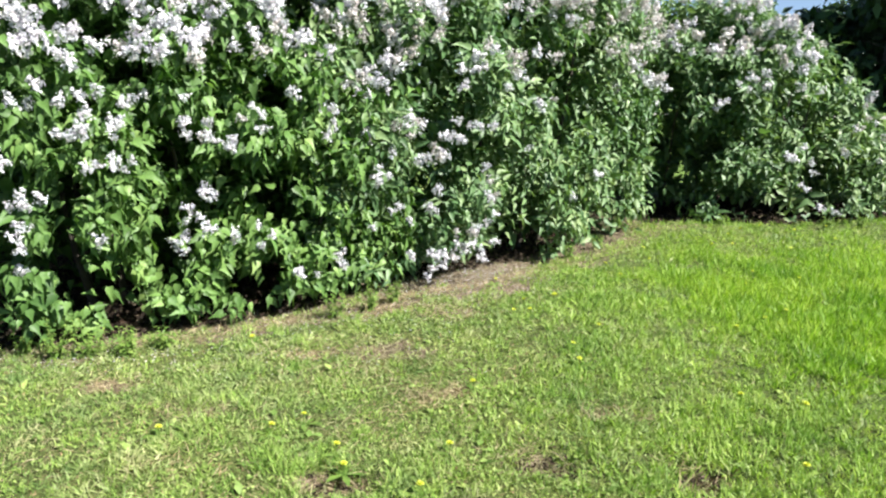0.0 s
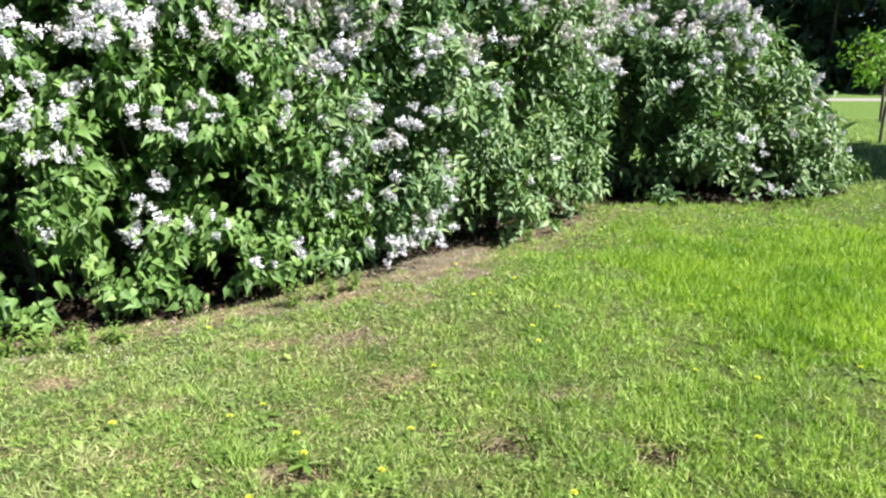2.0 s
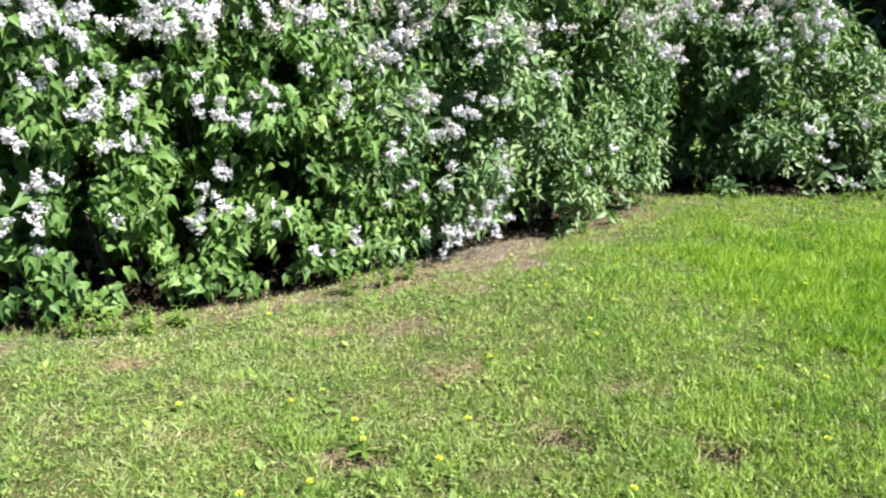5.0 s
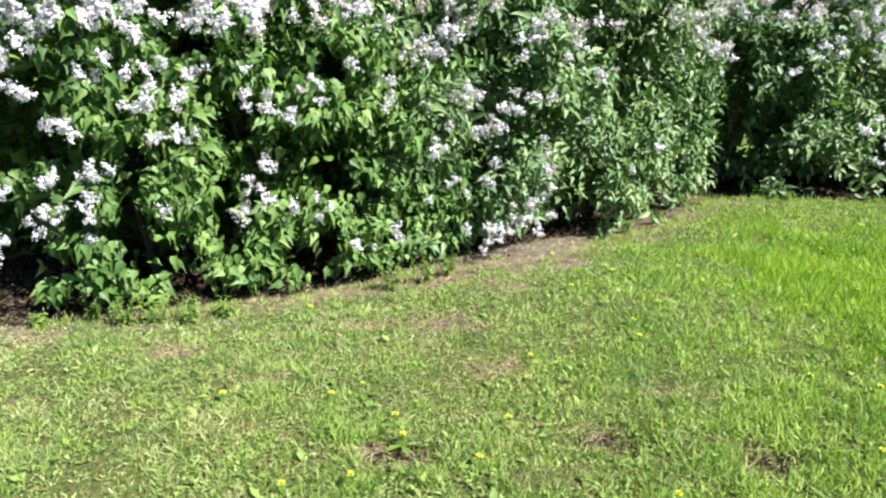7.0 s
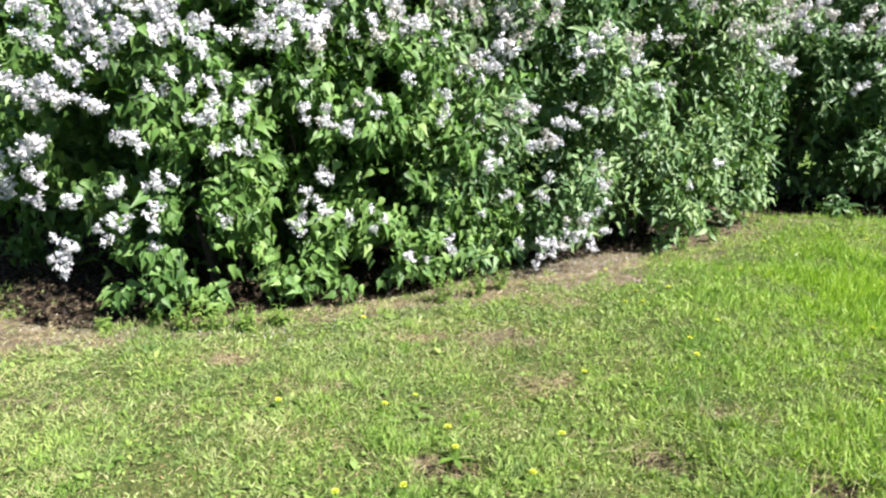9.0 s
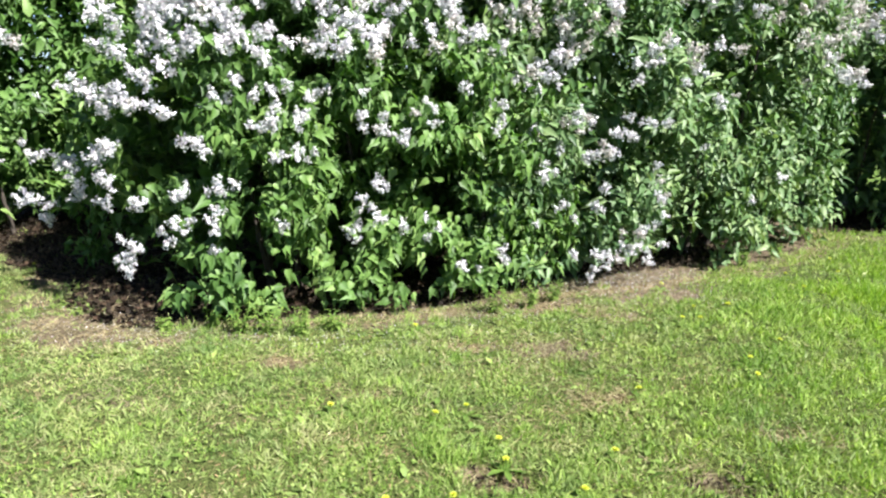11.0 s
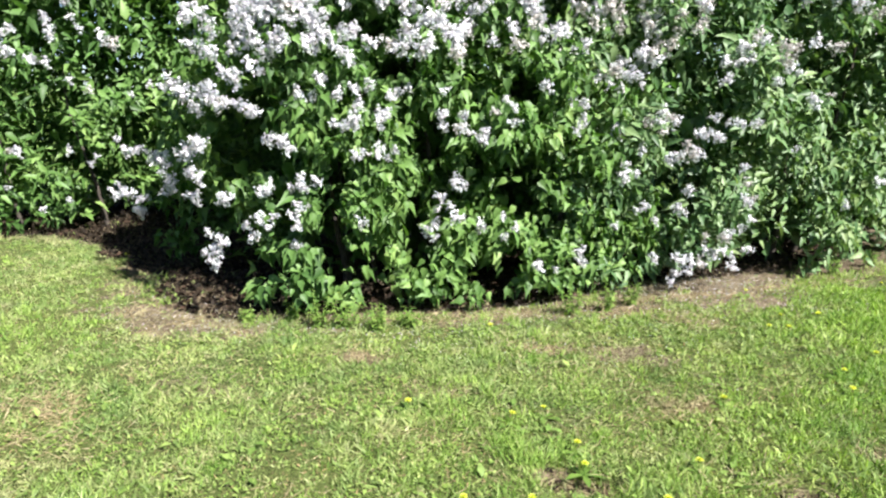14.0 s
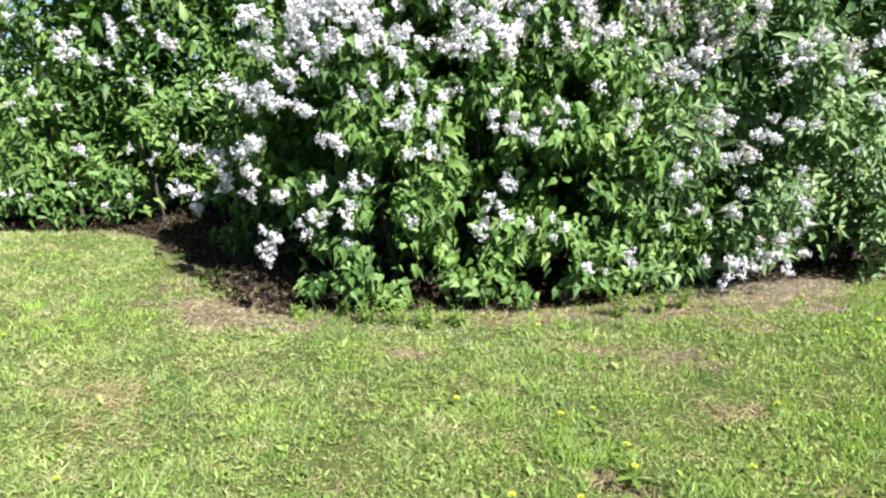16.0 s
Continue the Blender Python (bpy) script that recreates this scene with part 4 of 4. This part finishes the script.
def dandelion():
    plant = tagged(new("dandelion"), "yellow dandelion flower on a short stalk in the lawn", "flower", "dandelions in the lawn")
    part("stalk", mesh_of("stalk", *tube([(0, 0, -0.01), (0.004, 0.002, 0.025), (0.002, 0.0, 0.052)], [0.0022, 0.002, 0.0022], 5), M_WEED), plant)
    n = 54
    ring = np.arange(n)
    a = ring * 2.399963
    el = np.linspace(0.15, 1.35, n)
    way = np.stack([np.cos(a) * np.cos(el), np.sin(a) * np.cos(el), np.sin(el) * 0.8], -1)
    tv = np.array([(-0.12, 0, 0), (0.12, 0, 0), (0.16, 0.9, 0.05), (-0.16, 0.9, 0.05)])
    v, f = stamp(tv, np.array([(0, 1, 2, 3)]), axes(way, np.tile([0.01, 0.02, 1.0], (n, 1))), np.linspace(0.017, 0.01, n), np.tile([0.002, 0.0, 0.052], (n, 1)))
    head = part("flower_head", mesh_of("flower_head", v, f, M_YELLOW), plant, "bright yellow ray petals")
    part("calyx", mesh_of("calyx", *tube([(0.002, 0, 0.044), (0.002, 0, 0.049), (0.002, 0, 0.054)], [0.0025, 0.0055, 0.006], 7), M_WEED), head, "green cup of bracts")
    tv, tf = leaf_template([(0, 0.04), (0.3, 0.12), (0.7, 0.2), (1, 0.03)], 0.3, 0.4)
    lm = mesh_of("leaf", tv, tf, M_WEED)
    for k in range(5):
        lf = part("leaf", lm, plant)
        lf.matrix_basis = pose(0, 0, 0.004, 22, 0, k * 72 + 20) @ Matrix.Diagonal((0.07, 0.07, 0.07, 1))
    return plant


SCATTER = np.random.default_rng(3)
for _ in range(60):
    x, y = SCATTER.uniform(0.3, 5.5), SCATTER.uniform(2.6, 7.6)
    if x < 0.75 * y + 0.3 and min(hull_value(q, x, y, 0.3) for q in PLAN) > 1.15:
        DANDELIONS.append((x, y))
first = dandelion()
for k, (x, y) in enumerate(DANDELIONS):
    z = float((rise(np.array([x]), np.array([y])) + 0.05 * rut(np.array([x]), np.array([y])))[0])
    s = random.uniform(0.8, 1.15)
    m = pose(x, y, z, random.uniform(-8, 8), random.uniform(-8, 8), random.uniform(0, 360)) @ Matrix.Diagonal((s, s, s, 1))
    if k == 0:
        first.matrix_basis = m
    else:
        copy_thing(first, pose(x, y, z, random.uniform(-8, 8), random.uniform(-8, 8), random.uniform(0, 360)))

# ---------------------------------------------------------------- low weeds along the hedge's foot
def foot_weed(x, y, height, leaf, n_stems, seed):
    r = np.random.default_rng(seed)
    plant = tagged(new("weed_plant"), "small-leaved green weed sprouting at the hedge foot", "weed", "weeds along the hedge")
    plant.location = (x, y, float(rise(np.array([x]), np.array([y]))[0]) - 0.01)
    tv, tf = leaf_template(OVAL, 0.3, 0.35)
    at, way, size = [], [], []
    for k in range(n_stems):
        a, lean = r.uniform(0, 2 * np.pi), r.uniform(0.1, 0.55)
        top = np.array([math.cos(a) * lean, math.sin(a) * lean, 1.0]) * height * r.uniform(0.6, 1.0)
        t = np.linspace(0, 1, 5)[:, None]
        pts = top * t + np.array([math.cos(a), math.sin(a), 0]) * 0.08 * height * np.sin(3 * t)
        part("stem", mesh_of("stem", *tube(pts, np.linspace(0.003, 0.0012, 5), 4), M_WEED), plant)
        for j in range(12):
            f = 0.15 + 0.85 * j / 11
            b = a + j * 2.4
            at.append([np.interp(f, t[:, 0], pts[:, c]) for c in range(3)])
            way.append((math.cos(b), math.sin(b), r.uniform(-0.3, 0.5)))
            size.append(leaf * r.uniform(0.6, 1.1) * (1.15 - 0.4 * f))
    n = len(at)
    v, f = stamp(tv, tf, axes(np.array(way), np.tile([0.1, -0.2, 1.0], (n, 1)) + r.normal(0, 0.2, (n, 3))), np.array(size), np.array(at))
    tagged(part("foliage", mesh_of("foliage", v, f, M_WEED), plant), kind="stuff")


for k, (x, y, hgt) in enumerate([(-2.42, 3.78, 0.2), (-2.2, 3.72, 0.3), (-2.02, 3.75, 0.34), (-1.82, 3.78, 0.26), (-1.66, 3.92, 0.2),                                  (-0.72, 4.52, 0.28), (-0.52, 4.66, 0.3), (-0.36, 4.8, 0.24), (-2.7, 3.7, 0.16), (1.15, 6.2, 0.2), (1.5, 6.6, 0.22), (4.6, 7.55, 0.24),
                                 (4.2, 7.5, 0.2), (3.1, 7.6, 0.18)]):
    foot_weed(x, y, hgt * 0.75, 0.045, 9, 60 + k)

# ---------------------------------------------------------------- the park beyond
def build_path():
    t = np.linspace(-60, 70, 60)
    c = np.stack([24 + 0.86 * t, 36 - 0.5 * t + 0.6 * np.sin(t * 0.1), 0 * t + 0.03], -1)
    w = np.array([0.5, 0.86, 0]) * 1.9
    rows = np.stack([c - w - [0, 0, 0.06], c - w * 0.93, c, c + w * 0.93, c + w - [0, 0, 0.06]], 1)
    v = rows.reshape(-1, 3)
    i, j = np.meshgrid(np.arange(59), np.arange(4), indexing="ij")
    a = (i * 5 + j).ravel()
    tagged(new("path", mesh_of("path", v, np.stack([a, a + 1, a + 6, a + 5], -1), M_GRAVEL)), "pale gravel park path crossing the lawn", "path", kind="structure")


build_path()


def tree(label, x, y, height, crown, leaf, count, leaf_mat, clear=0.25, trunk=0.2, group="park trees"):
    """A trunk with limbs, and a crown of leaf clumps on the limbs' ends."""
    t = tagged(new("tree"), label, "tree", group)
    t.location = (x, y, 0)
    r = np.random.default_rng(int(abs(x * 31 + y * 17) * 10))
    k = np.linspace(0, 1, 9)
    axis = np.stack([0.03 * height * np.sin(2.3 * k + x), 0.03 * height * np.sin(1.9 * k + y) , -0.1 + k * height * 0.82], -1)
    part("trunk", mesh_of("trunk", *tube(axis, trunk * (1 - 0.8 * k) + 0.01, 8), M_TRUNK), t)
    tips = []
    for i in range(26):
        s = r.uniform(clear, 1.0)
        b = np.array([np.interp(s, k, axis[:, c]) for c in range(3)])
        a = r.uniform(0, 2 * np.pi)
        reach = crown * (0.45 + 0.75 * np.sin(np.pi * np.clip((s - clear) / (1 - clear) * 0.8 + 0.15, 0, 1))) * r.uniform(0.6, 1.05)
        e = b + np.array([np.cos(a) * reach, np.sin(a) * reach, reach * r.uniform(0.1, 0.55)])
        q = np.linspace(0, 1, 5)[:, None]
        pts = b + (e - b) * q + np.array([0, 0, 0.12 * reach]) * np.sin(np.pi * q)
        part("limb", mesh_of("limb", *tube(pts, np.linspace(0.3, 0.05, 5) * trunk * 0.8, 5), M_TRUNK), t)
        for f in (0.55, 0.8, 1.0):
            tips.append((b + (e - b) * f, crown * r.uniform(0.2, 0.34)))
    tips.append((axis[-1], crown * 0.3))
    c = np.array([p for p, _ in tips])
    w = np.array([q for _, q in tips])
    pick = r.integers(0, len(c), count)
    dirs = unit(r.normal(0, 1, (count, 3)))
    place = c[pick] + dirs * (w[pick] * r.uniform(0.35, 1.0, count) ** 0.5)[:, None] * [1, 1, 0.75]
    place[:, 2] = np.maximum(place[:, 2], height * clear * 0.6)
    tv, tf = leaf_template(SLIP, 0.25, 0.3)
    way = dirs * 0.6 + r.normal(0, 0.6, (count, 3)) - [0, 0, 0.4]
    v, f = stamp(tv, tf, axes(way, dirs + [0, 0, 0.5] + r.normal(0, 0.3, (count, 3))), leaf * r.uniform(0.6, 1.3, count), place)
    crown_ob = part("crown", mesh_of("crown", v, f, leaf_mat), t)
    tagged(crown_ob, kind="stuff")
    return t


def place_at(azimuth, distance):
    return distance * math.sin(radians(azimuth)), distance * math.cos(radians(azimuth))


tree("young tree with light green leaves on the lawn", 10.35, 14.5, 2.55, 0.75, 0.13, 420, M_SAPLING_LEAF, 0.5, 0.026, "young trees")
tree("slender young tree with light green leaves", 14.0, 20.0, 3.0, 1.0, 0.16, 520, M_SAPLING_LEAF, 0.45, 0.045, "young trees")
for az, dist, high, wide in ((31.5, 60, 14, 4.6), (35, 62, 14, 5.5), (38.5, 58, 15, 5.5), (25.5, 60, 7.4, 2.6), (22, 62, 8.5, 3.5), (17, 64, 8, 3.5),
                             (42, 66, 14, 5.5), (28.8, 68, 8.4, 3.0), (33.5, 72, 16, 5.5), (34.6, 78, 14, 6.5), (37, 74, 14, 6.0)):
    tree("tall dark green tree at the edge of the park", *place_at(az, dist), high, wide, 1.0, 2700, M_TREE_LEAF, 0.06, 0.22)
tree("broad tree shading the lawn", 12.5, 8.4, 7.5, 3.1, 0.5, 8000, M_TREE_LEAF, 0.35, 0.2)
